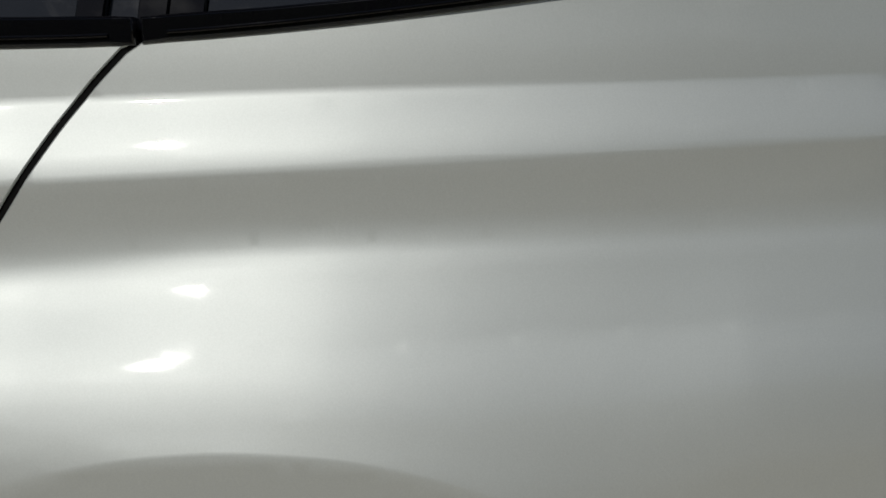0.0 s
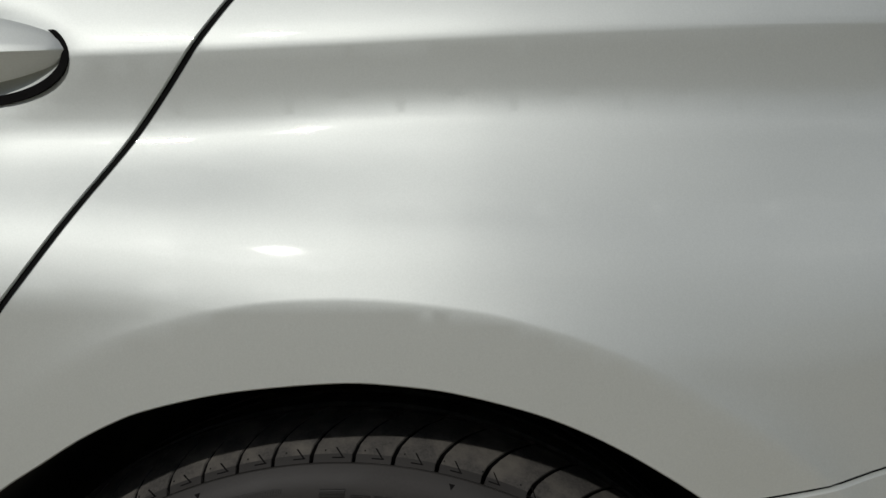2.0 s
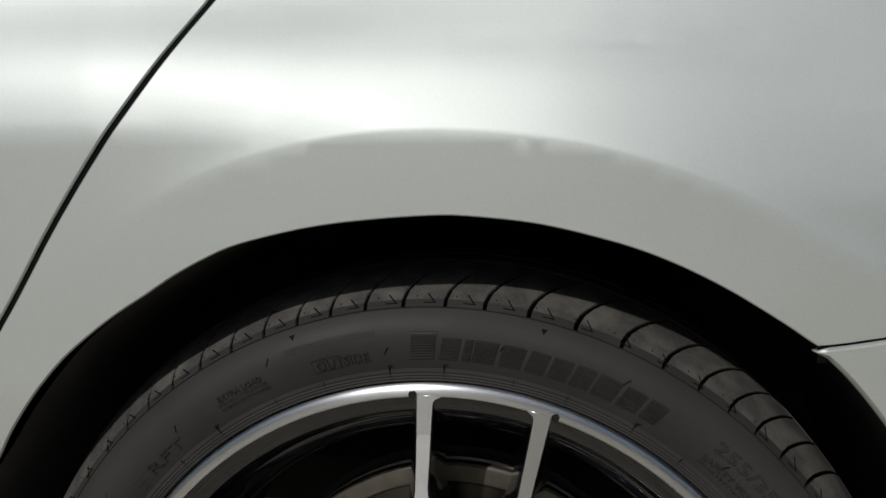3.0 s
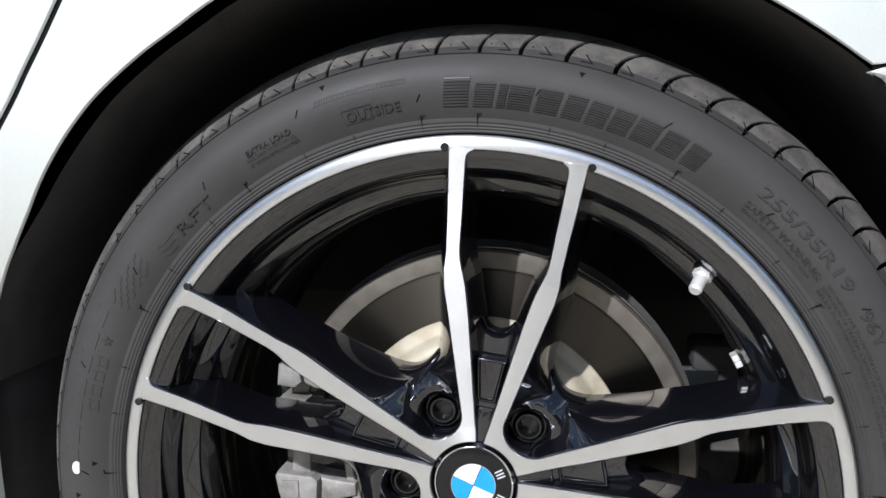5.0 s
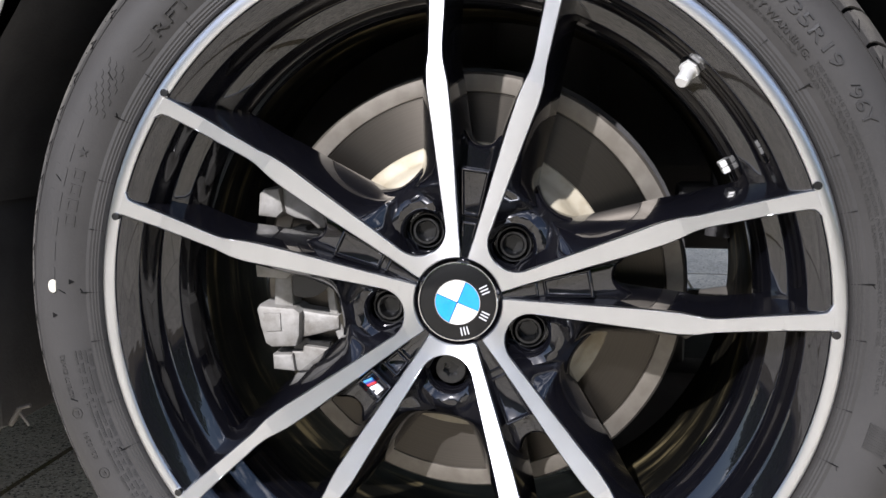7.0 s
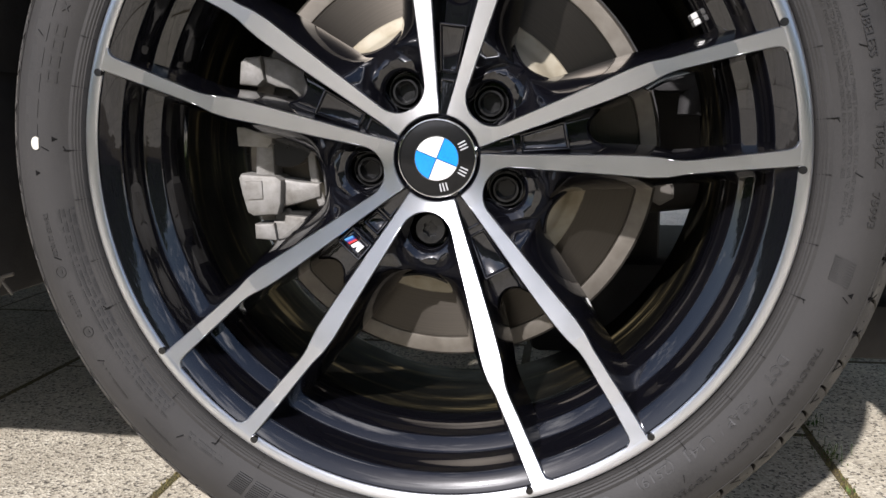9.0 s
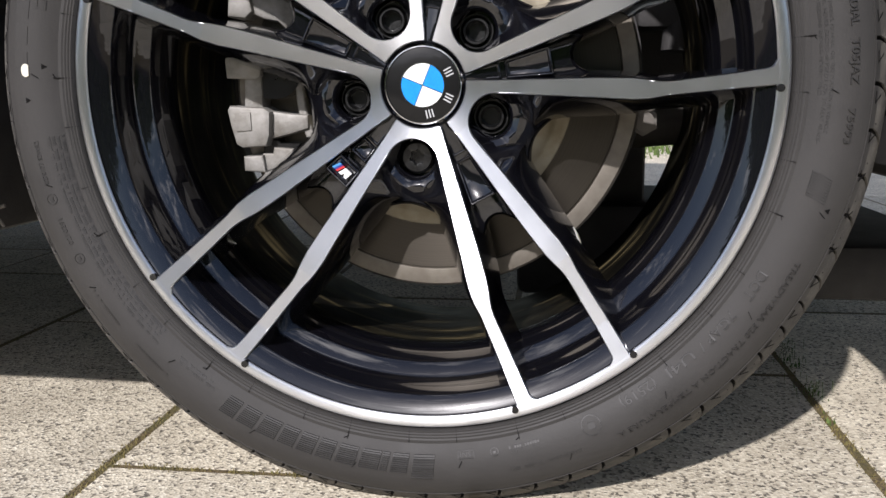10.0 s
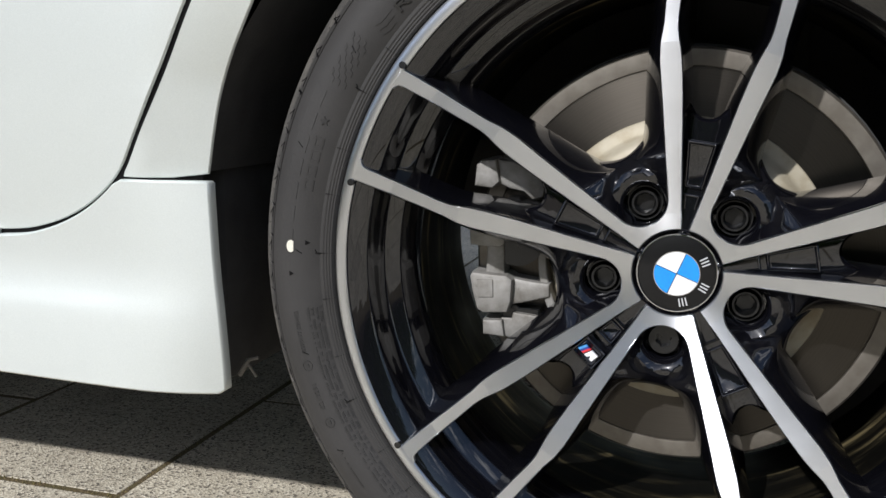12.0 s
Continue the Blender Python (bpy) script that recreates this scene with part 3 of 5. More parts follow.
def pane(name, x0, x1, z0, z1, push, mat, label, owner):
    lp = resample([(x0, z0), (x1, z0), (x1 + 0.02, z1), (x0 + 0.02, z1)], 0.03, True)
    return part(name, sheet(lp, lambda x, z: side(0, 0.985) + push + 0.42 * (z - 0.985), 0.006, 0.03), mat, owner, label)


pane("window_pane", -1.57, -0.054, 0.993, 1.22, 0.012, M["glass"], "tinted door window", door)
pane("window_bar", -0.058, -0.043, 0.993, 1.22, 0.004, M["trim"], "gloss black window bar", door)
pane("quarter_pane", -0.046, -0.018, 0.993, 1.22, 0.012, M["glass"], "small tinted pane in the door", door)
pane("door_edge", -0.022, -0.006, 0.993, 1.22, 0.006, M["trim"], "gloss black door frame edge", door)
pane("pillar_cover", -0.004, 0.016, 0.993, 1.22, 0.007, M["trim"], "gloss black pillar cover", car)
lp = resample([(0.018, 0.993), (0.06, 0.997), (0.20, 1.013), (0.42, 1.050), (0.84, 1.12), (0.80, 1.22), (0.04, 1.22)], 0.03, True)
part("rear_side_window", sheet(lp, lambda x, z: side(0, 0.985) + 0.012 + 0.42 * (z - 0.985), 0.006, 0.03), M["glass"], car, "tinted fixed rear side window")

# dark shell behind the skins, floor and tail
for lo, hi, soft in (((-3.1, 0.012, 0.20), (-0.445, 1.72, 0.93), 0.01), ((-0.43, 0.46, 0.30), (0.82, 1.72, 0.93), 0.01), ((0.43, 0.06, 0.27), (0.82, 0.46, 0.93), 0.01),
                     ((-0.43, 0.045, 0.775), (0.43, 0.40, 0.93), 0.004), ((-1.60, 0.10, 0.93), (0.82, 1.62, 1.215), 0.01)):
    bm = bmesh.new()
    block(bm, lo, hi, soft)
    part("inner_shell", bm, M["liner"], car, "black unlit underbody and inner shell")

# plain closing body: bonnet, cabin roof and tail as one smooth loft
bm = bmesh.new()
rows = []
for x, top, tuck in ((-3.55, 0.62, 0.16), (-3.42, 0.84, 0.09), (-2.7, 0.95, 0.05), (-1.95, 1.02, 0.05), (-1.30, 1.38, 0.10), (-0.75, 1.43, 0.12), (-0.10, 1.41, 0.13), (0.45, 1.27, 0.14), (0.80, 1.13, 0.12), (0.98, 1.10, 0.10), (1.04, 0.80, 0.10), (1.02, 0.45, 0.14)):
    low = 0.30 if x < -1.62 or x > 0.86 else (1.215 if top > 1.216 else top - 0.05)
    sec = [(0.02 + tuck * 0.4, low), (0.02 + tuck, low + (top - low) * 0.6), (0.10 + tuck * 1.6, low + (top - low) * 0.92), (0.45, top), (1.31, top), (1.66 - tuck * 1.6, low + (top - low) * 0.92), (1.74 - tuck, low + (top - low) * 0.6), (1.74 - tuck * 0.4, low), (1.74 - tuck * 0.4, 0.30)]
    rows.append([bm.verts.new((x, y, z)) for y, z in sec])
for p, q in zip(rows, rows[1:]):
    for j in range(8):
        bm.faces.new((p[j], p[j + 1], q[j + 1], q[j]))
bm.faces.new(rows[0]), bm.faces.new(rows[-1][::-1])
bmesh.ops.recalc_face_normals(bm, faces=bm.faces)
part("body_shell", bm, M["paint"], car, "pearl white roof, bonnet and far side", angle=50)

# wheel arch liner, a dark half tunnel that follows the arch
bm = bmesh.new()
inner = [(x * 1.012, HZ + (z - HZ) * 1.012) for x, z in ARCH_L]
rows = [[bm.verts.new((x, y, z)) for x, z in inner] for y in (-0.012, 0.05, 0.15, 0.25, 0.34)]
for p, q in zip(rows, rows[1:]):
    for j in range(len(inner) - 1):
        bm.faces.new((p[j], p[j + 1], q[j + 1], q[j]))
cap = [v for v in rows[-1] if v.co.z > 0.40]
bm.faces.new(cap)
bmesh.ops.recalc_face_normals(bm, faces=bm.faces)
part("wheel_arch_liner", bm, M["liner"], car, "black felt wheel arch liner")
for lo, hi in (((-0.47, 0.03, 0.20), (-0.372, 0.34, 0.42)), ((0.362, 0.02, 0.245), (0.47, 0.34, 0.50))):
    bm = bmesh.new()
    block(bm, lo, hi, 0.012)
    part("arch_filler", bm, M["liner"], car, "black plastic filler at the end of the wheel arch")


def gap_shade(line, owner, label):
    """A near-black strip behind a shut line, standing for the shade inside it."""
    bm = bmesh.new()
    edge = [shifted(line, d) for d in (-0.010, -0.0045, 0.0045, 0.010)]
    rows = [[bm.verts.new((x, side(x, z) + (0.0045 if k in (0, 3) else 0.0024), z)) for x, z in e] for k, e in enumerate(edge)]
    for p, q in zip(rows, rows[1:]):
        for j in range(len(line) - 1):
            bm.faces.new((p[j], p[j + 1], q[j + 1], q[j]))
    bmesh.ops.recalc_face_normals(bm, faces=bm.faces)
    return part("door_seal" if owner is door else "seam_seal", bm, M["groove"], owner, label)


# the gaps' shade is put in as near-black strips
gap_shade([p for p in GAP_L if p[1] < 0.990], door, "dark strip standing for shade in the door gap")
gap_shade(SEAM, car, "dark strip standing for shade in the bumper seam")
gap_shade([(-0.44 + 0.009 * i, 0.3842) for i in range(9)], car, "dark strip standing for shade in the side skirt seam")
# torn plastic clip hanging behind the skirt
bm = bmesh.new()
for a, b, w in (((-0.360, 0.022, 0.212), (-0.352, 0.024, 0.226), 0.0022), ((-0.352, 0.024, 0.226), (-0.343, 0.025, 0.2285), 0.0016), ((-0.353, 0.024, 0.223), (-0.346, 0.026, 0.211), 0.0014)):
    tube(bm, a, b, w, 6)
part("plastic_clip", bm, M["arm"], car, "torn grey plastic clip behind the side skirt")

# ---- the wheel ----
# barrel: bevelled lip, step, second ring, then the deep inner barrel
wheel = part("wheel", revolve([(0.2483, -0.0016), (0.2477, -0.0003), (0.2440, 0.0014), (0.2400, 0.0038), (0.2365, 0.0063), (0.2350, 0.0076), (0.2344, 0.0090), (0.2318, 0.0200), (0.2292, 0.0305), (0.2280, 0.0322),
                               (0.2272, 0.0327), (0.2190, 0.0385), (0.2182, 0.0394), (0.2176, 0.0412), (0.2152, 0.0460), (0.2140, 0.050), (0.2128, 0.054), (0.2118, 0.059), (0.2122, 0.075)], 240),
             M["black"], car, "gloss black alloy wheel with five machined double spokes")
part("inner_barrel", revolve([(0.2123, 0.074), (0.2118, 0.09), (0.2150, 0.15), (0.2155, 0.21), (0.2230, 0.235), (0.2330, 0.245), (0.2480, 0.248), (0.2520, 0.244), (0.2510, 0.235), (0.24, 0.225), (0.235, 0.10), (0.2415, 0.03), (0.2495, 0.004)], 200),
     M["barrel"], wheel, "dusty bronze-grey inner barrel")
part("rim_flange", revolve([(0.2482, 0.006), (0.2482, -0.0018), (0.2486, -0.0026), (0.2496, -0.0032), (0.2515, -0.0036), (0.2535, -0.0037), (0.2556, -0.0032), (0.2570, -0.0022), (0.2580, 0.0000), (0.2581, 0.0085), (0.252, 0.012)], 300),
     M["machined"], wheel, "bright machined rim flange")

# spoke faces: one U-shaped face round each bolt, made of two half spokes
FACE_Y = [(0.030, 0.0365), (0.045, 0.0345), (0.06, 0.0315), (0.10, 0.0225), (0.152, 0.0110), (0.166, 0.0085), (0.18, 0.0075), (0.22, 0.0035), (0.2495, -0.0034)]
EDGE_BOLT = [(0.066, 19.9), (0.08, 20.7), (0.10, 21.2), (0.13, 21.6), (0.154, 21.7), (0.166, 22.2), (0.178, 23.2), (0.20, 24.1), (0.23, 25.0), (0.2493, 25.5)]
EDGE_GAP = [(0.0335, 30.4), (0.05, 28.8), (0.075, 28.0), (0.10, 27.7), (0.13, 27.4), (0.152, 27.0), (0.160, 26.7), (0.172, 26.0), (0.18, 26.0), (0.20, 26.7), (0.23, 27.5), (0.2425, 27.82), (0.2450, 28.00), (0.2464, 28.25), (0.2475, 28.62), (0.2482, 29.15), (0.2493, 29.3)]


def face_depth(x, z):
    return lerp(FACE_Y, math.hypot(x, z))


def uv(r, a):
    return (r * math.sin(radians(a)), r * math.cos(radians(a)))


rr = [0.2493, 0.2480] + [0.2465 - 0.004 * i for i in range(46)]
bolt_edge = [uv(r, lerp(EDGE_BOLT, r)) for r in rr if r > 0.080]
gap_edge = [uv(r, lerp(EDGE_GAP, r)) for r in [0.0335 + 0.004 * i for i in range(53)] + [0.2440, 0.2450, 0.2458, 0.2465, 0.2471, 0.2476, 0.2480, 0.2483, 0.2493]]
pocket = [(0.0207 * math.cos(a), 0.0610 + 0.0207 * math.sin(a)) for a in np.linspace(-0.36, 0.36 - math.pi, 26)]
# outline of one face, in its own frame with the bolt straight up
loop = gap_edge + bolt_edge + pocket + [(-x, z) for x, z in bolt_edge[::-1]] + [(-x, z) for x, z in gap_edge[::-1]]
loop += [uv(0.0335, a) for a in np.linspace(-28, 28, 12)]
clean = []
for p in loop:
    if not clean or (Vector(p) - Vector(clean[-1])).length > 0.0012:
        clean.append(p)
bends = [[uv(r, a) for a in np.linspace(-34, 34, 160)] for r in (0.045, 0.06, 0.10, 0.152, 0.166, 0.18, 0.22)]
face_bm = sheet(clean[::-1], face_depth, 0.0035, 0.007, lines=bends, lip=0.0007)
face_ob = part("spoke_face", face_bm, M["machined"], wheel, "machined silver face of two spokes round a bolt", angle=2.5)
face_ob.matrix_basis = pose(0, 0, HZ, 0, BOLT, 0)
for k in range(1, 5):
    ob = face_ob.copy()
    scene.collection.objects.link(ob)
    ob.matrix_basis = pose(0, 0, HZ, 0, BOLT + 72 * k, 0)

# spoke bodies: lacquered black, wider towards the back
SPAN = [(0.034, 0.003, 0.002, 0.020), (0.06, 0.005, 0.006, 0.026), (0.075, 0.006, 0.0170, 0.026), (0.086, 0.0065, 0.0290, 0.027), (0.0895, 0.0066, 0.0300, 0.0285), (0.0915, 0.0067, 0.0262, 0.0305), (0.0935, 0.0068, 0.0236, 0.0325),
        (0.0965, 0.0069, 0.0210, 0.036), (0.101, 0.007, 0.0192, 0.040), (0.106, 0.007, 0.0179, 0.042), (0.115, 0.007, 0.0163, 0.043), (0.135, 0.007, 0.0144, 0.044),
        (0.155, 0.0065, 0.0118, 0.044), (0.17, 0.0062, 0.0110, 0.044), (0.20, 0.006, 0.0115, 0.044), (0.232, 0.006, 0.011, 0.046), (0.244, 0.005, 0.0075, 0.040), (0.2505, 0.0006, 0.0008, 0.022)]


def spoke_body():
    bm = bmesh.new()
    rows = []
    steps = sorted([0.036 + 0.0055 * i for i in range(39)] + [0.0875, 0.0892, 0.0922, 0.0935, 0.0950, 0.0985, 0.2505])
    for r in steps:
        gapw, boltw, deep = (float(np.interp(r, [q[0] for q in SPAN], [q[k] for q in SPAN])) for k in (1, 2, 3))
        ag, ab = lerp(EDGE_GAP, min(r, 0.2425)), lerp(EDGE_BOLT, min(r, 0.2485))
        if r < 0.07:
            ab = 19.4 - (0.07 - r) * 60
        y = lerp(FACE_Y, r) + 0.0018
        dg = math.degrees(1 / r)
        wall = float(np.interp(r, [0.06, 0.08, 0.10, 0.14], [0.002, 0.022, 0.018, 0.001]))
        ring = [(ag - 0.0002 * dg, y), (ag + 0.12 * gapw * dg, y + 0.004), (ag + 0.55 * gapw * dg, y + 0.5 * deep), (ag + gapw * dg, y + deep), (ag + gapw * dg, y + deep + wall),
                (ab - boltw * dg, y + deep + wall), (ab - boltw * dg, y + deep), (ab - 0.62 * boltw * dg, y + 0.5 * deep), (ab - 0.22 * boltw * dg, y + 0.006), (ab + 0.0002 * dg, y)]
        rows.append([bm.verts.new((r * math.sin(radians(a)), yy, r * math.cos(radians(a)))) for a, yy in ring])
    for p, q in zip(rows, rows[1:]):
        for j in range(10):
            bm.faces.new((p[j], p[(j + 1) % 10], q[(j + 1) % 10], q[j]))
    bm.faces.new(rows[0]), bm.faces.new(rows[-1][::-1])
    bmesh.ops.recalc_face_normals(bm, faces=bm.faces)
    return bm


right = part("spoke", spoke_body(), M["black"], wheel, "gloss black spoke body", angle=28)
bm = spoke_body()
for v in bm.verts:
    v.co.x = -v.co.x
bmesh.ops.reverse_faces(bm, faces=bm.faces)
left = part("spoke", bm, M["black"], wheel, "gloss black spoke body", angle=28)
for src in (right, left):
    src.matrix_basis = pose(0, 0, HZ, 0, BOLT, 0)
    for k in range(1, 5):
        ob = src.copy()
        scene.collection.objects.link(ob)
        ob.matrix_basis = pose(0, 0, HZ, 0, BOLT + 72 * k, 0)


# dark rounded notch where each spoke runs into the flange
bm = bmesh.new()
tube(bm, (0, -0.0052, 0), (0, 0.012, 0), 0.0027, 18)
notch = part("spoke_notch", bm, M["bolt"], wheel, "dark rounded notch at the spoke tip")
n = 0
for k in range(5):
    for sgn in (-1, 1):
        ob = notch if n == 0 else notch.copy()
        if n:
            scene.collection.objects.link(ob)
        n += 1
        at = pol(0.2506, BOLT + 72 * k + sgn * 24.85, 0)
        ob.matrix_basis = pose(at.x, 0, at.z)

# hub web between the spokes, with five round bolt wells
def web_radius(rel):
    a = abs((rel + 36) % 72 - 36)
    low = min(0.0912 + 0.0060 * (a / 10.0) ** 2, 0.104)
    # a round U between the two spokes of a pair
    x = min(0.0128, 0.115 * math.sin(radians(36 - a)))
    high = 0.1245 - math.sqrt(0.0129 ** 2 - x * x)
    return low if a < 22 else high


def web_depth(x, z):
    rel = (math.degrees(math.atan2(x, z)) + 36) % 72 - 36
    r = math.hypot(x, z)
    # a ridge rings each bolt well; it drops into the well and falls away to the opening
    d = math.sqrt(max(0.0, r * r + 0.056 ** 2 - 2 * r * 0.056 * math.cos(radians(rel))))
    soft = math.sqrt((d - 0.0225) ** 2 + 0.0016 ** 2)
    bolt = 0.0400 + 0.90 * soft
    pair = 0.042 - 0.10 * max(0.0, 0.06 - r)
    n = min(1.0, max(0.0, (abs(rel) - 14) / 17))
    n = n * n * (3 - 2 * n)
    return bolt * (1 - n) + pair * n


loop = [uv(web_radius(a - 180), a - 180) for a in np.arange(0, 360, 1.0)]
holes = [[(0.056 * math.sin(radians(72 * k)) + 0.0178 * math.cos(t), 0.056 * math.cos(radians(72 * k)) + 0.0178 * math.sin(t)) for t in np.linspace(0, 2 * math.pi, 28, endpoint=False)] for k in range(5)]
web = part("hub_web", sheet(loop, web_depth, 0.024, 0.0042, holes=holes, lip=0.0025), M["black"], wheel, "gloss black hub between the spokes", angle=40)
web.matrix_basis = pose(0, 0, HZ, 0, BOLT, 0)

# bolt wells and bolts with a lobed drive recess
bm = revolve([(0.0182, 0.045), (0.0178, 0.050), (0.0172, 0.066), (0.0160, 0.0690), (0.0, 0.0690)], 40, (0.0, 0.0))
well = part("bolt_well", bm, M["black"], wheel)
bm = bmesh.new()


def lobe(r, n, depth, seg=36):
    return [r * (1 + depth * math.cos(n * 2 * math.pi * i / seg)) for i in range(seg)]


def lobed(bm, rows, seg=36):
    """Stacks rings (radii per step, depth) into one skin."""
    made = [[bm.verts.new((rad[i] * math.sin(2 * math.pi * i / seg), y, rad[i] * math.cos(2 * math.pi * i / seg))) for i in range(seg)] for rad, y in rows]
    for p, q in zip(made, made[1:]):
        for i in range(seg):
            bm.faces.new((p[i], p[(i + 1) % seg], q[(i + 1) % seg], q[i]))
    bm.faces.new(made[-1])
    bmesh.ops.recalc_face_normals(bm, faces=bm.faces)


lobed(bm, [([0.0134] * 36, 0.069), ([0.0134] * 36, 0.0585), ([0.0131] * 36, 0.0578), ([0.0122] * 36, 0.0578), ([0.0119] * 36, 0.0590), ([0.0103] * 36, 0.0606), ([0.0101] * 36, 0.0560), ([0.0097] * 36, 0.0552),
           ([0.0082] * 36, 0.0552), ([0.0079] * 36, 0.0560), (lobe(0.0068, 6, 0.05), 0.0590), (lobe(0.0066, 6, 0.05), 0.0655)])
bolt = part("wheel_bolt", bm, M["bolt"], wheel, "satin black wheel bolt with a ringed hollow head", angle=30)
bm = bmesh.new()
lobed(bm, [([0.0134] * 36, 0.069), ([0.0134] * 36, 0.0590), ([0.0120] * 36, 0.0580), ([0.0118] * 36, 0.0532), ([0.0112] * 36, 0.0524), (lobe(0.0062, 6, 0.0), 0.0524),
           (lobe(0.0056, 6, 0.14), 0.0526), (lobe(0.0053, 6, 0.15), 0.0580)])
lock = part("locking_bolt", bm, M["bolt"], wheel, "satin black locking bolt with star recess", angle=30)
for src in (well, bolt):
    for k in range(5):
        if src is bolt and k == 2:
            continue
        ob = src if k == 0 else src.copy()
        if k:
            scene.collection.objects.link(ob)
        p = pol(0.056, BOLT + 72 * k, 0)
        ob.matrix_basis = pose(p.x, 0, p.z, 0, 17 * k, 0)
p = pol(0.056, BOLT + 72 * 2, 0)
lock.matrix_basis = pose(p.x, 0, p.z, 0, 12, 0)

# inset frames between the two spokes of a pair
def pocket_frame(r0, r1, w0, w1, y0, y1, m=None):
    bm = bmesh.new()
    def ring(grow, y, sink=0.0):
        q = [(-w0 - grow, r0 - grow), (w0 + grow, r0 - grow), (w1 + grow, r1 + grow), (-w1 - grow, r1 + grow)]
        return [bm.verts.new((x, y + (z - r0) / (r1 - r0) * (y1 - y0) + sink, z)) for x, z in q]
    rings = [ring(0.0030, y0, 0.010), ring(0.0026, y0 + 0.0005), ring(0.0012, y0 - 0.0006), ring(0.0, y0 + 0.0022)]
    for p, q in zip(rings, rings[1:]):
        for i in range(4):
            bm.faces.new((p[i], p[(i + 1) % 4], q[(i + 1) % 4], q[i]))
    bm.faces.new(rings[-1])
    bmesh.ops.recalc_face_normals(bm, faces=bm.faces)
    bmesh.ops.bevel(bm, geom=[e for e in bm.edges], offset=0.0004, segments=1, affect="EDGES")
    return bm


PAIR = BOLT - 36.0
big = part("inset_panel", pocket_frame(0.0655, 0.0955, 0.0045, 0.0080, 0.0400, 0.0330), M["black"], wheel, "gloss black inset panel between two spokes")
small = part("inset_panel", pocket_frame(0.0425, 0.0565, 0.0014, 0.0033, 0.0415, 0.0405), M["black"], wheel, "small gloss black inset panel by the cap")
badge_small = part("inset_panel", pocket_frame(0.0630, 0.0720, 0.0040, 0.0052, 0.0400, 0.0370), M["black"], wheel, "gloss black inset panel between two spokes")
badge_frame = part("badge_frame", pocket_frame(0.0835, 0.0945, 0.0078, 0.0086, 0.0300, 0.0275), M["black"], wheel, "gloss black badge frame")
BADGE_AT = PAIR + 72 * 3
for src in (big, small):
    for k in range(5):
        a = PAIR + 72 * k
        if src is big and k == 3:
            continue
        ob = src if k == 0 else src.copy()
        if k:
            scene.collection.objects.link(ob)
        ob.matrix_basis = pose(0, 0, HZ, 0, a, 0)
for ob in (badge_small, badge_frame):
    ob.matrix_basis = pose(0, 0, HZ, 0, BADGE_AT, 0)
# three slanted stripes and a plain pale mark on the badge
for key, x0, x1 in (("light_blue", 0.0052, 0.0070), ("dark_blue", 0.0034, 0.0052), ("red", 0.0016, 0.0034), ("white", -0.0066, 0.0012)):
    bm = bmesh.new()
    prism(bm, [(x0 - 0.0012, 0.0858), (x1 - 0.0012, 0.0858), (x1 + 0.0012, 0.0922), (x0 + 0.0012, 0.0922)] if key != "white" else
          [(-0.0066, 0.0858), (-0.0004, 0.0858), (0.0016, 0.0922), (-0.0012, 0.0922), (-0.0026, 0.0896), (-0.0038, 0.0922), (-0.0062, 0.0922)], 0.0272, 0.0300, 0.0002, 1)
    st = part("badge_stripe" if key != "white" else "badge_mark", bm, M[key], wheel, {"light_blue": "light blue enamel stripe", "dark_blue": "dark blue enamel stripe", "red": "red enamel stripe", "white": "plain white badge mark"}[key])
    st.matrix_basis = pose(0, 0, HZ, 0, BADGE_AT, 0)

# centre cap
part("cap_seat", revolve([(0.0336, 0.052), (0.0331, 0.0385), (0.0322, 0.0372), (0.0304, 0.0400), (0.0297, 0.046)], 96), M["black"], wheel, "gloss black seat of the centre cap")
cap = part("centre_cap", revolve([(0.0295, 0.046), (0.0294, 0.0375), (0.0288, 0.0362), (0.0280, 0.0360), (0.0276, 0.0366), (0.0230, 0.0358), (0.0168, 0.0354), (0.0166, 0.0372), (0.0, 0.0372)], 96), M["cap_black"], wheel, "black enamel centre cap")
part("cap_ring", revolve([(0.0296, 0.040), (0.0296, 0.0364), (0.0291, 0.0357), (0.0285, 0.0356), (0.0281, 0.0363)], 96), M["chrome"], wheel, "thin chrome ring of the centre cap")
part("roundel_ring", revolve([(0.0170, 0.0362), (0.0168, 0.0350), (0.0163, 0.0350), (0.0161, 0.0362)], 96), M["chrome"], wheel, "thin chrome ring of the roundel")
CAP_TURN = 22.0
for k in range(4):
    bm = bmesh.new()
    pts = [(0.0003, 0.0003)] + [(0.0001 + 0.0161 * math.sin(radians(a)), 0.0001 + 0.0161 * math.cos(radians(a))) for a in np.linspace(0.6, 89.4, 16)]
    fr = [bm.verts.new((x, 0.0353 - 0.0006 * (1 - (x * x + z * z) / 0.0003), z)) for x, z in pts]
    bk = [bm.verts.new((x, 0.0375, z)) for x, z in pts]
    bm.faces.new(fr)
    for i in range(len(pts)):
        bm.faces.new((fr[i - 1], fr[i], bk[i], bk[i - 1]))
    bmesh.ops.recalc_face_normals(bm, faces=bm.faces)
    q = part("roundel_quarter", bm, M["blue" if k % 2 == 0 else "white"], wheel, "blue enamel quarter" if k % 2 == 0 else "white enamel quarter")
    q.matrix_basis = pose(0, 0, HZ, 0, CAP_TURN + 90 * k, 0)
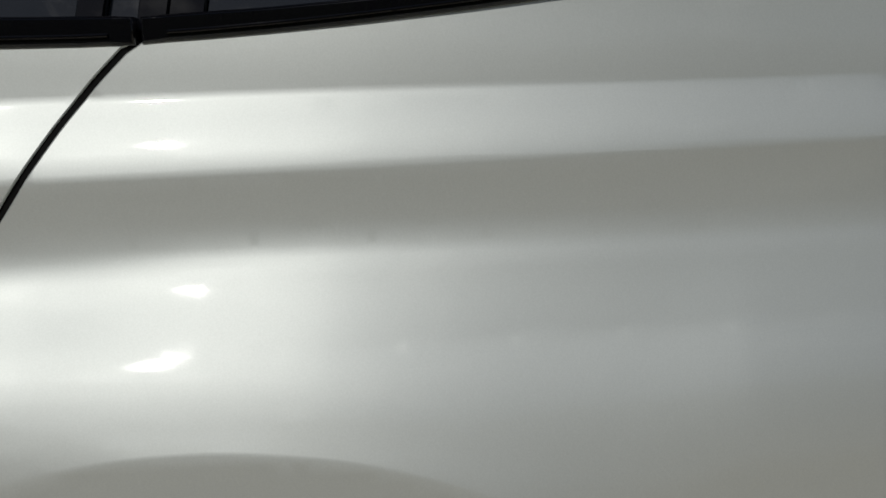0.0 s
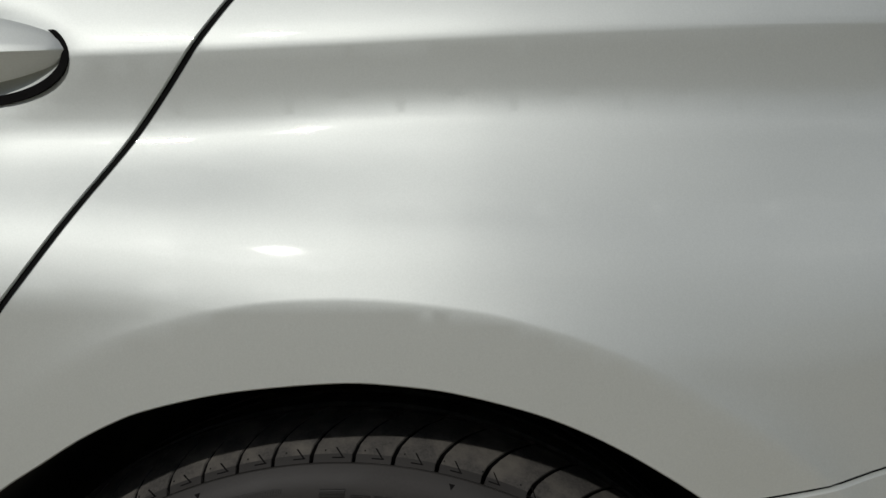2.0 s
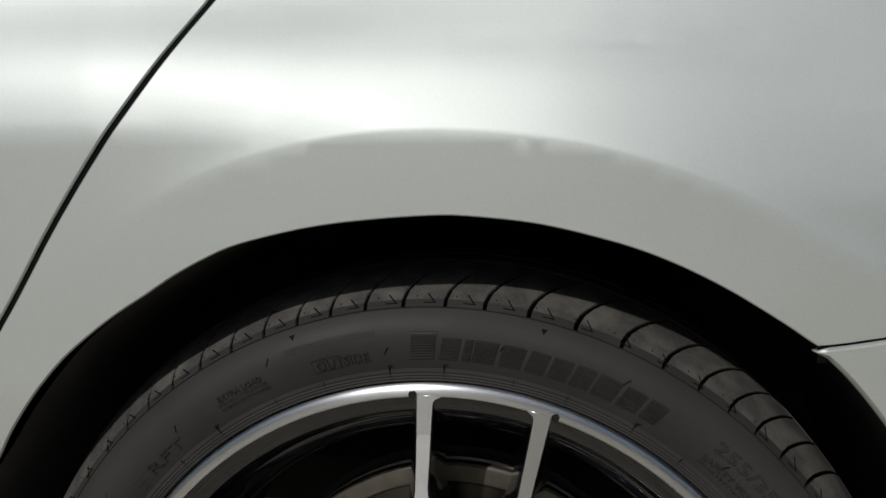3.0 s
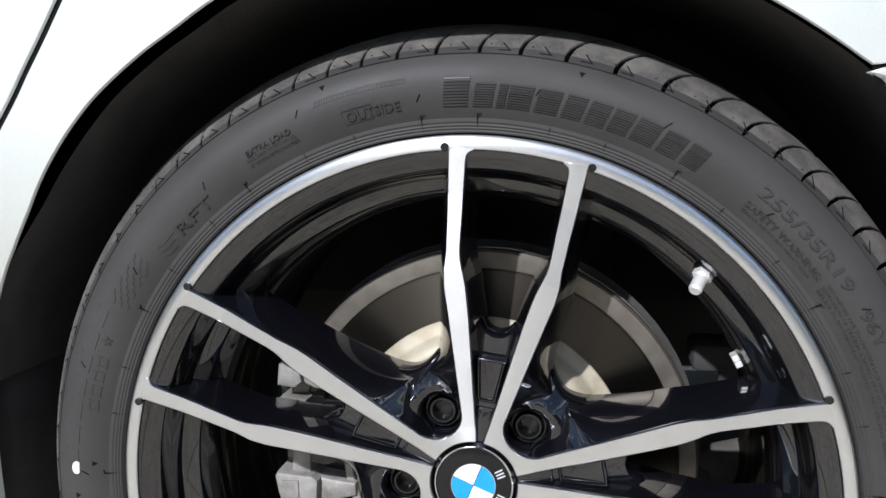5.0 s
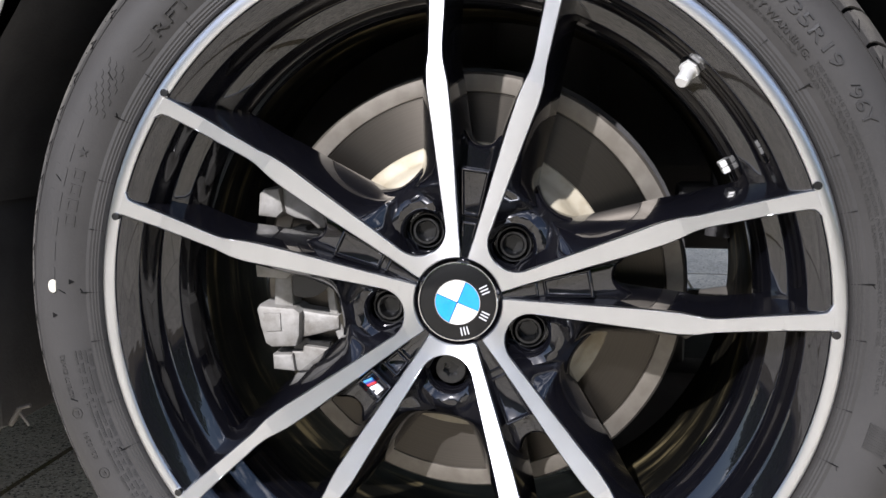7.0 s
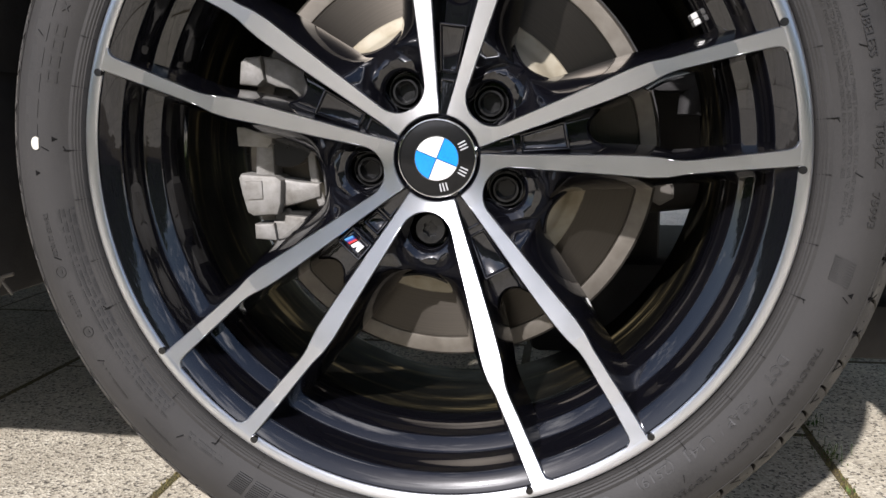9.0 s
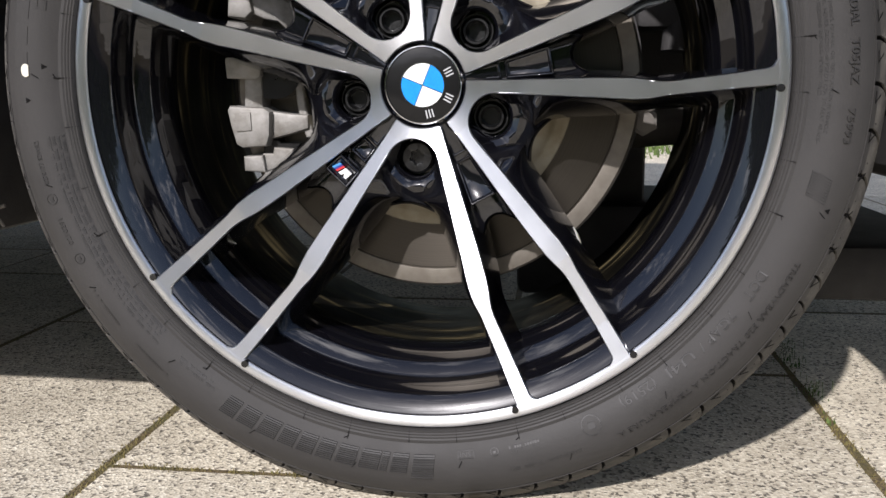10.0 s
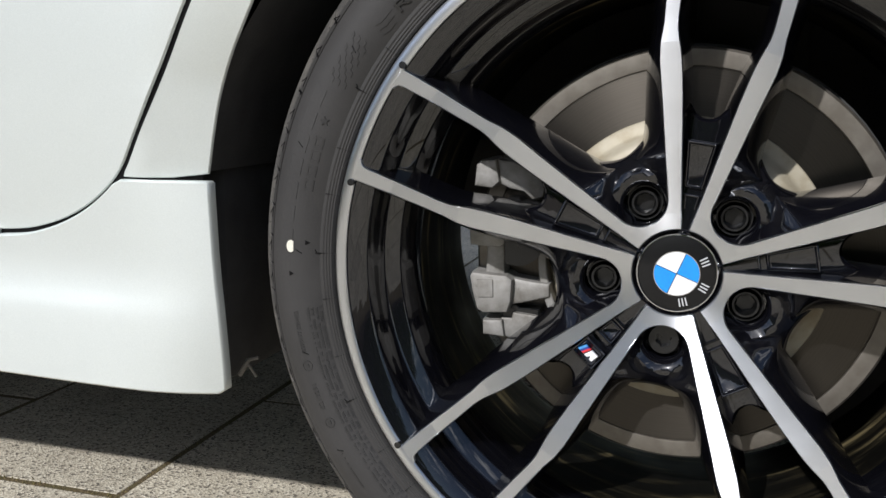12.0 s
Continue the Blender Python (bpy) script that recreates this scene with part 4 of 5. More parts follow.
for a in (64, 116, 166):
    bm = bmesh.new()
    for x in (-0.0023, 0.0, 0.0023):
        prism(bm, [(x - 0.0005, 0.0188), (x + 0.0005, 0.0188), (1.1 * x + 0.0005, 0.0250), (1.1 * x - 0.0005, 0.0250)], 0.0352, 0.0372, 0.0001, 1)
    q = part("cap_mark", bm, M["silver"], wheel, "plain silver bars on the cap")
    q.matrix_basis = pose(0, 0, HZ, 0, a, 0)

# valve stem
VA = 43.4
bm = bmesh.new()
base, tip = pol(0.2335, VA - 0.2, 0.031), pol(0.2165, VA + 0.5, 0.014)
d = (tip - base).normalized()
tube(bm, base - d * 0.004, base + d * 0.005, 0.0085, 20)
tube(bm, base + d * 0.005, base + d * 0.008, 0.0082, 20, 0.0062)
part("valve_seat", bm, M["bolt"], wheel, "black rubber valve seat")
bm = bmesh.new()
tube(bm, base + d * 0.0078, base + d * 0.0118, 0.0068, 6)
tube(bm, base + d * 0.0116, base + d * 0.0135, 0.0058, 20, 0.0046)
tube(bm, base + d * 0.0132, base + d * 0.0235, 0.0046, 24)
tube(bm, base + d * 0.0235, base + d * 0.025, 0.0046, 24, 0.0036)
part("valve_stem", bm, M["alu"], wheel, "bare aluminium valve stem with cap")
# stick-on balance weights on the step
for a, h in ((61.2, 0.0045), (62.5, 0.0045)):
    bm = bmesh.new()
    block(bm, (-0.0022, 0.049, 0.2075), (0.0022, 0.062, 0.2125), 0.0006, 1)
    ob = part("balance_weight", bm, M["alu"], wheel, "grey stick-on balance weight")
    ob.matrix_basis = pose(0, 0, HZ, 0, a, 0)

# ---- tyre ----
SIDE = [(0.2588, 0.004), (0.2592, -0.0015), (0.2602, -0.0038), (0.2612, -0.0036), (0.2622, -0.0045), (0.2632, -0.0043), (0.2642, -0.0051), (0.2654, -0.0049), (0.2666, -0.0056),
        (0.2690, -0.0056), (0.2730, -0.0078), (0.2790, -0.0104), (0.2860, -0.0120), (0.2930, -0.0123), (0.2990, -0.0110), (0.3050, -0.0080), (0.3095, -0.0044), (0.3100, -0.0032), (0.3106, -0.0038),
        (0.3150, 0.0010), (0.3202, 0.0075), (0.3250, 0.0150), (0.3287, 0.0240), (0.3314, 0.0340), (0.3336, 0.0480)]
TREAD = [(0.3340, 0.0485), (0.3340, 0.0600), (0.3273, 0.0606), (0.3273, 0.0690), (0.3346, 0.0696), (0.3350, 0.1000), (0.3283, 0.1006), (0.3283, 0.1110), (0.3351, 0.1116), (0.3351, 0.1400),
         (0.3283, 0.1406), (0.3283, 0.1510), (0.3348, 0.1516), (0.3340, 0.19), (0.3323, 0.215), (0.3200, 0.240), (0.305, 0.256), (0.285, 0.262), (0.262, 0.252), (0.2535, 0.246)]
PITCH = 74


def tyre():
    bm = bmesh.new()
    prof = SIDE + TREAD
    # uneven pitch lengths, as on a real tread
    w = [1.0 + 0.22 * math.sin(i * 0.61) * math.sin(i * 0.17 + 1) for i in range(PITCH)]
    edges = np.concatenate([[0], np.cumsum(w)]) / sum(w) * 360.0
    fr = [0.0, 0.012, 0.022, 0.094, 0.104, 0.115, 0.30, 0.48, 0.64, 0.80, 0.92]
    angles = [(edges[i] + f * (edges[i + 1] - edges[i]), f) for i in range(PITCH) for f in fr]
    rows = []
    for a, f in angles:
        row = []
        for r, y in prof:
            aa = a
            if r > 0.3100 and y < 0.062:
                aa += 5.5 * max(0.0, (y - 0.004) / 0.05) + 1.2
                if 0.01 < f < 0.11:
                    r -= 0.0105 * min(1.0, max(0.0, (r - 0.3112) / 0.006)) * (1.0 if 0.02 < f < 0.10 else 0.12)
            # flattened where it bears on the ground
            z = HZ + r * math.cos(radians(aa))
            row.append(bm.verts.new((r * math.sin(radians(aa)), y, max(z, 0.0005))))
        rows.append(row)
    n = len(prof)
    for i in range(len(rows)):
        p, q = rows[i], rows[(i + 1) % len(rows)]
        for j in range(n - 1):
            f = bm.faces.new((p[j], p[j + 1], q[j + 1], q[j]))
            # shade in the cut grooves is painted on with the near-black material
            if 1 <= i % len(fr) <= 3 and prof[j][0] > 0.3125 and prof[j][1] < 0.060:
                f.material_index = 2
    bmesh.ops.recalc_face_normals(bm, faces=bm.faces)
    for f in bm.faces:
        c = f.calc_center_median()
        if f.material_index == 0 and math.hypot(c.x, c.z - HZ) > 0.3135 and c.y < 0.22:
            f.material_index = 1
    return bm


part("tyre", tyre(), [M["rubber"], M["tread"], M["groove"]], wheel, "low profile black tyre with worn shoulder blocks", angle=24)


def wall_y(r):
    return lerp(SIDE, r)


def on_wall(bm, polys, lift, sink=0.0006):
    """Adds flat shapes, given as rings of (radius, turn), raised on the side wall."""
    for poly in polys:
        fr = [bm.verts.new(pol(r, a, wall_y(r) - lift)) for r, a in poly]
        bk = [bm.verts.new(pol(r, a, wall_y(r) + sink)) for r, a in poly]
        faces = [bm.faces.new(fr)]
        for i in range(len(poly)):
            faces.append(bm.faces.new((fr[i], fr[i - 1], bk[i - 1], bk[i])))
    return bm


def arc_text(text, a0, a1, r0, height, lift=0.0010, label="raised tyre lettering"):
    """Raised writing that runs clockwise on the side wall from turn a0 to a1."""
    cu = bpy.data.curves.new("lettering", "FONT")
    cu.body, cu.size, cu.resolution_u = text, 1.0, 2
    ob = new("lettering", cu)
    dg = bpy.context.evaluated_depsgraph_get()
    me = bpy.data.meshes.new_from_object(ob.evaluated_get(dg))
    bpy.data.objects.remove(ob)
    bpy.data.curves.remove(cu)
    bm = bmesh.new()
    bm.from_mesh(me)
    bpy.data.meshes.remove(me)
    w = max(v.co.x for v in bm.verts)
    top = 0.73
    faces = list(bm.faces)
    got = bmesh.ops.extrude_face_region(bm, geom=faces)
    up = {v for v in got["geom"] if isinstance(v, bmesh.types.BMVert)}
    bmesh.ops.delete(bm, geom=[f for f in faces if f.is_valid], context="FACES_ONLY")
    for v in bm.verts:
        a, r = a0 + (a1 - a0) * v.co.x / w, r0 + height * v.co.y / top
        v.co = pol(r, a, wall_y(r) - (lift if v in up else -0.0004))
    bmesh.ops.recalc_face_normals(bm, faces=bm.faces)
    return part("lettering", bm, M["letters"], wheel, label, smooth=False)


arc_text("255/35R19", 39.2, 55.6, 0.2868, 0.0085)
arc_text("96Y", 58.6, 63.6, 0.2868, 0.0085)
arc_text("SAFETY WARNING:", 39.0, 52.6, 0.2772, 0.0043)
arc_text("SERIOUS INJURY MAY RESULT FROM", 39.0, 51.6, 0.2735, 0.0022, 0.0004)
arc_text("TIRE FAILURE DUE TO UNDERINFLATION/OVERLOADING- FOLLOW OWNER'S MANUAL OR TIRE PLACARD IN VEHICLE", 53.6, 97.0, 0.2800, 0.0024, 0.0004)
arc_text("EXPLOSION OF TIRE/RIM ASSEMBLY DUE TO IMPROPER MOUNTING- NEVER EXCEED 40 PSI/275 KPA TO SEAT BEADS-", 53.6, 98.5, 0.2766, 0.0024, 0.0004)
arc_text("INFLATE TO RECOMMENDED PRESSURE- ONLY SPECIALLY TRAINED PERSONS SHOULD MOUNT TIRES.", 53.6, 92.0, 0.2733, 0.0024, 0.0004)
arc_text("TUBELESS", 69.5, 76.6, 0.2925, 0.0060)
arc_text("RADIAL", 78.0, 83.0, 0.2925, 0.0060)
arc_text("T05JAZ", 84.6, 90.4, 0.2925, 0.0060)
arc_text("75993", 93.4, 98.0, 0.2930, 0.0055)
arc_text("DOT", 117.9, 122.4, 0.2745, 0.0070)
arc_text("7GAP", 125.2, 130.8, 0.2740, 0.0066)
arc_text("/", 131.5, 132.3, 0.2735, 0.0070)
arc_text("U4J", 133.4, 138.4, 0.2730, 0.0066)
arc_text("(2519)", 140.4, 146.8, 0.2715, 0.0070)
arc_text("TREADWEAR 320 TRACTION A TEMPERATURE A", 114.6, 149.4, 0.2920, 0.0042)
arc_text("OUTSIDE", 343.5, 351.2, 0.2770, 0.0066)
arc_text("EXTRA LOAD", 328.4, 335.6, 0.2842, 0.0040)
arc_text("MAX LOAD 710 KG (1565 LBS)", 328.0, 336.0, 0.2805, 0.0024, 0.0004)
arc_text("AT 340 KPA (50 PSI) MAX PRESS", 328.0, 336.2, 0.2768, 0.0024, 0.0004)
arc_text("RFT", 312.9, 320.4, 0.2740, 0.0078)
arc_text("0270177 S2WR2", 255.6, 262.2, 0.2885, 0.0036, 0.0005)
arc_text("0210291", 246.0, 250.2, 0.2885, 0.0040, 0.0005)
arc_text("SNI", 171.5, 173.2, 0.2752, 0.0034, 0.0005)


def shape(name, polys, lift=0.0007, mat="letters", label="plain raised shape on the tyre"):
    bm = on_wall(bmesh.new(), polys, lift)
    bmesh.ops.remove_doubles(bm, verts=bm.verts, dist=1e-6)
    bmesh.ops.recalc_face_normals(bm, faces=bm.faces)
    return part(name, bm, M[mat], wheel, label, smooth=False)


def bar(a0, a1, r0, r1, slant=0.0, n=5):
    """A bent bar; slant leans its end edges, in degrees."""
    lo = [(r0, a0 + (a1 - a0) * i / n) for i in range(n + 1)]
    hi = [(r1, a0 + slant + (a1 - a0) * i / n) for i in range(n + 1)]
    return lo + hi[::-1]


def block_mark(a, wide, r0, r1):
    """A plain leaning block with fine ribs that follows the bulge of the tyre wall."""
    bm = bmesh.new()
    n = 40
    rows = []
    for j in range(n + 1):
        r, lean = r0 + (r1 - r0) * j / n, 0.5 * j / n
        lift = -0.0006 if j in (0, n) else (0.0009 if j in (1, 2, n - 2, n - 1) or j % 4 in (1, 2) else 0.0002)
        ring = [bm.verts.new(pol(r, a + lean + wide * i / 3, wall_y(r) - lift)) for i in range(4)]
        ends = [bm.verts.new(pol(r, a + lean + k, wall_y(r) + 0.0006)) for k in (-0.02, wide + 0.02)]
        rows.append([ends[0]] + ring + [ends[1]])
    for p, q in zip(rows, rows[1:]):
        for i in range(5):
            bm.faces.new((p[i], p[i + 1], q[i + 1], q[i]))
    bmesh.ops.recalc_face_normals(bm, faces=bm.faces)
    return part("maker_mark", bm, M["letters"], wheel, "plain ribbed block of the maker's mark", smooth=False)


# maker's mark, as plain leaning blocks of its size with fine ribs
for start in (356.9, 177.2):
    w = [3.9, 3.0, 1.3, 3.6, 3.5, 3.0, 3.0, 3.0, 3.6, 3.3, 2.9]
    a = start
    for i, k in enumerate(w):
        r0, r1 = 0.2760, 0.2952 if i == 0 else 0.2915
        block_mark(a, k * 0.84, r0, r1)
        a += k * 1.03
for i in range(7):
    a = 272.6 + i * 3.65
    shape("model_mark", [bar(a, a + 2.6, 0.2892, 0.2992, 0.3)], 0.0004, "rubber", "plain low block of the model mark")
for i in range(4):
    a = 281.6 + i * 2.3
    shape("model_mark", [bar(a, a + 1.7, 0.2775, 0.2790), bar(a, a + 1.7, 0.2835, 0.2850), bar(a, a + 0.35, 0.2775, 0.2850), bar(a + 1.35, a + 1.7, 0.2775, 0.2850)], 0.0004, "rubber")
shape("star_mark", [[(0.2822 + (0.0038 if i % 2 == 0 else 0.0016) * math.cos(math.pi * i / 5), 292.8 + math.degrees((0.0038 if i % 2 == 0 else 0.0016) * math.sin(math.pi * i / 5) / 0.2822)) for i in range(10)]], 0.0006)
shape("fleet_mark", [bar(310.0 + 0.25 * i, 311.6 + 0.55 * i, 0.2722 + 0.0038 * i, 0.2740 + 0.0038 * i, -1.2) for i in range(3)], 0.0004, "rubber")
shape("chequered_patch", [bar(298.6 + 1.0 * i, 299.35 + 1.0 * i, 0.2778 + 0.0026 * j, 0.2798 + 0.0026 * j, 0.35, 1) for i in range(8) for j in range(6) if (i + j) % 2 == 0], 0.0004, "rubber")
shape("ribbed_band", [bar(339.8 + 0.34 * i, 339.98 + 0.34 * i, 0.2938, 0.2968, 0.2, 1) for i in range(37)] + [bar(339.8, 352.4, 0.2968, 0.2975)], 0.0005, "rubber")
shape("logo_shape", [bar(102.2 + 0.36 * i, 102.42 + 0.36 * i, 0.2792, 0.2930, 0.6, 1) for i in range(10)], 0.0008, label="plain ribbed logo shape")
shape("boxed_mark", [bar(343.1, 347.3, 0.2757, 0.2761), bar(343.1, 347.3, 0.2846, 0.2850), bar(343.0, 343.12, 0.2757, 0.2850), bar(347.2, 347.32, 0.2757, 0.2850)], 0.0006)
shape("boxed_mark", [bar(171.1, 173.6, 0.2742, 0.2746), bar(171.1, 173.6, 0.2796, 0.2800), bar(171.0, 171.12, 0.2742, 0.2800), bar(173.5, 173.62, 0.2742, 0.2800)], 0.0005)


def hoop(a, r, rad, w):
    n = 24
    deg = math.degrees(1 / r)
    return [[(r + q * math.cos(t), a + q * math.sin(t) * deg) for q, t in ((rad, t0), (rad, t1), (rad - w, t1), (rad - w, t0))]
            for t0, t1 in zip(np.linspace(0, 6.2832, n + 1), np.linspace(0, 6.2832, n + 1)[1:])]


for a, r, rad in ((253.3, 0.2905, 0.0042), (243.6, 0.2900, 0.0042), (152.3, 0.2790, 0.0075), (167.8, 0.2775, 0.0032)):
    shape("approval_mark", hoop(a, r, rad, 0.0006) + [bar(a - 0.3 * rad / 0.0042, a + 0.3 * rad / 0.0042, r - rad * 0.3, r + rad * 0.3)], 0.0005)
# blocks of fine print too small to read, as rows of bars
rnd = random.Random(11)
for a0, a1, r0, rows_n in ((226.0, 262.5, 0.2700, 4), (214.5, 222.0, 0.2755, 2), (232.0, 238.5, 0.2925, 1), (221.0, 228.0, 0.2925, 1), (160.5, 165.5, 0.2755, 2), (154.5, 166.0, 0.2915, 1)):
    for j in range(rows_n):
        a, polys = a0 + rnd.uniform(0, 1.5), []
        while a < a1:
            k = rnd.uniform(0.25, 0.5)
            polys.append(bar(a, a + k * 0.7, r0 + 0.0031 * j, r0 + 0.0031 * j + 0.0019, 0, 1))
            a += k if rnd.random() < 0.8 else k + 0.5
        shape("fine_print", polys, 0.0004, label="row of fine print on the tyre")
# painted balance dot, and small moulded darts
n = 22
shape("balance_dot", [[(0.2905 + 0.0034 * max(-0.65, math.cos(t)), 272.5 + math.degrees(0.0048 * math.sin(t) / 0.2905)) for t in np.linspace(0, 2 * math.pi, n, endpoint=False)]], 0.0010, "dot", "pale painted dot on the tyre wall")
for a, r in ((273.2, 0.2775), (107.0, 0.2965), (268.2, 0.2905), (14.0, 0.3045), (341.5, 0.3040)):
    shape("dart_mark", [[(r - 0.0018, a), (r + 0.0016, a - 0.38), (r + 0.0016, a + 0.38)]], 0.0005, "groove")
for i in range(40):
    a = 1.5 + i * 9.0 + (1.1 if i % 2 else 0)
    polys = [bar(a, a + 0.07, 0.2594, 0.2682 if i % 3 else 0.2720, 0.0, 1)]
    if i % 3 == 0:
        polys += [bar(a + 0.05, a + 0.12, 0.2708, 0.2720, 0.5, 1)]
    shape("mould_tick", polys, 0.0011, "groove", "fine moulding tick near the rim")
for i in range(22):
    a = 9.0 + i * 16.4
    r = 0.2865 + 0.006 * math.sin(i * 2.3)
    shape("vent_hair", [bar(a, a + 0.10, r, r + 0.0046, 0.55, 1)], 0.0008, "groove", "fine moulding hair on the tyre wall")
# sipes are not cut: thin raised near-black bars stand for their shade
bm = bmesh.new()
for i in range(PITCH):
    a = (i + 0.55) * 360 / PITCH + 1.0
    on_wall(bm, [bar(a, a + 1.5, 0.3128, 0.3133, 0, 2), bar(a + 1.3, a + 1.5, 0.3128, 0.3182, -1.0, 1), bar(a - 1.0, a - 0.85, 0.3165, 0.3172, 0, 1)], 0.0005)
bmesh.ops.recalc_face_normals(bm, faces=bm.faces)
tagged(part("sipe", bm, M["groove"], wheel, "fine dark bars standing for shaded sipes on the tyre shoulder", smooth=False), "", "", "", "stuff")

# ---- brake and suspension behind the wheel ----
disc = part("brake_disc", revolve([(0.1125, 0.0955), (0.1515, 0.0955), (0.1519, 0.0964), (0.1528, 0.0964)], 160), M["disc"], car, "dusty grey-brown steel brake disc")
part("disc_edge", revolve([(0.1528, 0.0964), (0.1533, 0.0953), (0.1545, 0.0951), (0.1658, 0.0951), (0.1677, 0.0968), (0.1680, 0.099), (0.1680, 0.104), (0.1655, 0.105), (0.1655, 0.110), (0.1680, 0.111), (0.1680, 0.118), (0.14, 0.1195), (0.08, 0.1195)], 160), M["disc_edge"], disc, "unworn bright rim of the brake disc")
part("disc_hat", revolve([(0.1148, 0.0949), (0.1140, 0.0938), (0.1060, 0.0925), (0.1030, 0.0900), (0.1005, 0.0830), (0.0965, 0.0800), (0.0930, 0.0790), (0.030, 0.0782), (0.030, 0.070), (0.0, 0.070)], 120), M["hat"], disc, "cream coated hub of the brake disc")

def cast(name, label, pieces):
    """One casting from flat-faced pieces: outlines (x, height over the axle), front and back depth."""
    bm = bmesh.new()
    for pts, y0, y1, soft in pieces:
        prism(bm, [(x, HZ + z) for x, z in pts], y0, y1, soft, 2)
    return part(name, bm, M["caliper"], car, label, angle=25)


cast("caliper_upper", "cast grey upper lug of the brake caliper", [
    ([(-0.1655, 0.0560), (-0.1640, 0.0735), (-0.1600, 0.0775), (-0.1470, 0.0785), (-0.1440, 0.0600), (-0.1500, 0.0545)], 0.072, 0.135, 0.003),
    ([(-0.1480, 0.0590), (-0.1470, 0.0780), (-0.1340, 0.0770), (-0.1140, 0.0670), (-0.1070, 0.0570), (-0.1090, 0.0480), (-0.1180, 0.0455), (-0.1250, 0.0520), (-0.1360, 0.0540)], 0.077, 0.135, 0.003)])
cal = cast("caliper_bridge", "cast grey brake caliper bridge with stepped pad", [
    ([(-0.1680, 0.0070), (-0.1690, 0.0200), (-0.1660, 0.0440), (-0.1420, 0.0440), (-0.1385, 0.0200), (-0.1390, 0.0090), (-0.1430, 0.0060)], 0.071, 0.135, 0.002),
    ([(-0.1560, -0.0180), (-0.1545, 0.0090), (-0.1400, 0.0090), (-0.1390, -0.0180)], 0.0755, 0.135, 0.003),
    ([(-0.1675, -0.0190), (-0.1655, -0.0150), (-0.1360, -0.0165), (-0.1310, -0.0200), (-0.1320, -0.0390), (-0.1350, -0.0480), (-0.1560, -0.0495), (-0.1610, -0.0465), (-0.1650, -0.0320)], 0.067, 0.135, 0.003),
    ([(-0.1340, -0.0190), (-0.1160, -0.0215), (-0.1010, -0.0225), (-0.1010, -0.0340), (-0.1180, -0.0390), (-0.1340, -0.0430)], 0.0745, 0.135, 0.003)])
bm = bmesh.new()
prism(bm, [(-0.1610, HZ - 0.0210), (-0.1470, HZ - 0.0205), (-0.1465, HZ - 0.0350), (-0.1590, HZ - 0.0360)], 0.0655, 0.070, 0.001)
part("cast_pad", bm, M["caliper"], cal, "raised cast pad on the caliper")
cast("caliper_lower", "cast grey lower lug of the brake caliper", [
    ([(-0.1565, -0.0690), (-0.1570, -0.0565), (-0.1400, -0.0555), (-0.1380, -0.0700)], 0.072, 0.135, 0.002),
    ([(-0.1420, -0.0700), (-0.1420, -0.0540), (-0.1330, -0.0540), (-0.1320, -0.0490), (-0.1180, -0.0500), (-0.1040, -0.0520), (-0.1080, -0.0660), (-0.1250, -0.0730)], 0.076, 0.135, 0.002)])
bm = bmesh.new()
tube(bm, (-0.130, 0.078, HZ + 0.014), (-0.130, 0.145, HZ + 0.014), 0.024, 28)
tube(bm, (-0.143, 0.0765, HZ + 0.016), (-0.143, 0.09, HZ + 0.016), 0.0065, 16)
tube(bm, (-0.122, 0.0765, HZ + 0.008), (-0.122, 0.09, HZ + 0.008), 0.003, 12)
part("caliper_piston", bm, M["bolt"], car, "dark grey caliper cylinder")
bm = bmesh.new()
pts = [(r * math.sin(radians(a)), HZ + r * math.cos(radians(a))) for r, a0, a1 in ((0.112, 246, 279),) for a in np.linspace(a0, a1, 12)]
pts += [(0.105 * math.sin(radians(a)), HZ + 0.105 * math.cos(radians(a))) for a in np.linspace(279, 246, 12)]
prism(bm, pts, 0.078, 0.092, 0.001, 1)
part("brake_pad_plate", bm, M["caliper"], car, "pale worn backing plate of a brake pad")
for z in (0.040, -0.050):
    bm = bmesh.new()
    prism(bm, [(-0.142, HZ + z - 0.004), (-0.138, HZ + z - 0.008), (-0.128, HZ + z - 0.008), (-0.126, HZ + z - 0.004), (-0.110, HZ + z - 0.004), (-0.110, HZ + z + 0.004),
               (-0.127, HZ + z + 0.004), (-0.129, HZ + z + 0.007), (-0.138, HZ + z + 0.007), (-0.142, HZ + z + 0.004)], 0.080, 0.115, 0.001, 1)
    part("pad_spring", bm, M["bolt"], car, "black brake pad spring")
bm = bmesh.new()
prism(bm, [(0.172 * math.sin(radians(a)), HZ + 0.172 * math.cos(radians(a))) for a in np.linspace(-62, 255, 60)] + [(0.09 * math.sin(radians(a)), HZ + 0.09 * math.cos(radians(a))) for a in np.linspace(255, -62, 40)], 0.126, 0.128)
part("dust_shield", bm, M["liner"], car, "black brake dust shield")
bm = bmesh.new()
tube(bm, (0.0, 0.12, HZ), (0.0, 0.36, HZ), 0.06, 28)
block(bm, (-0.07, 0.14, HZ - 0.10), (0.07, 0.20, HZ + 0.10), 0.02)
part("wheel_carrier", bm, M["arm"], car, "dusty wheel carrier behind the disc")
bm = bmesh.new()
tube(bm, (0.140, 0.165, HZ - 0.038), (0.36, 0.30, HZ - 0.030), 0.019, 20)
part("control_arm", bm, M["arm"], car, "dusty tubular suspension arm")
bm = bmesh.new()
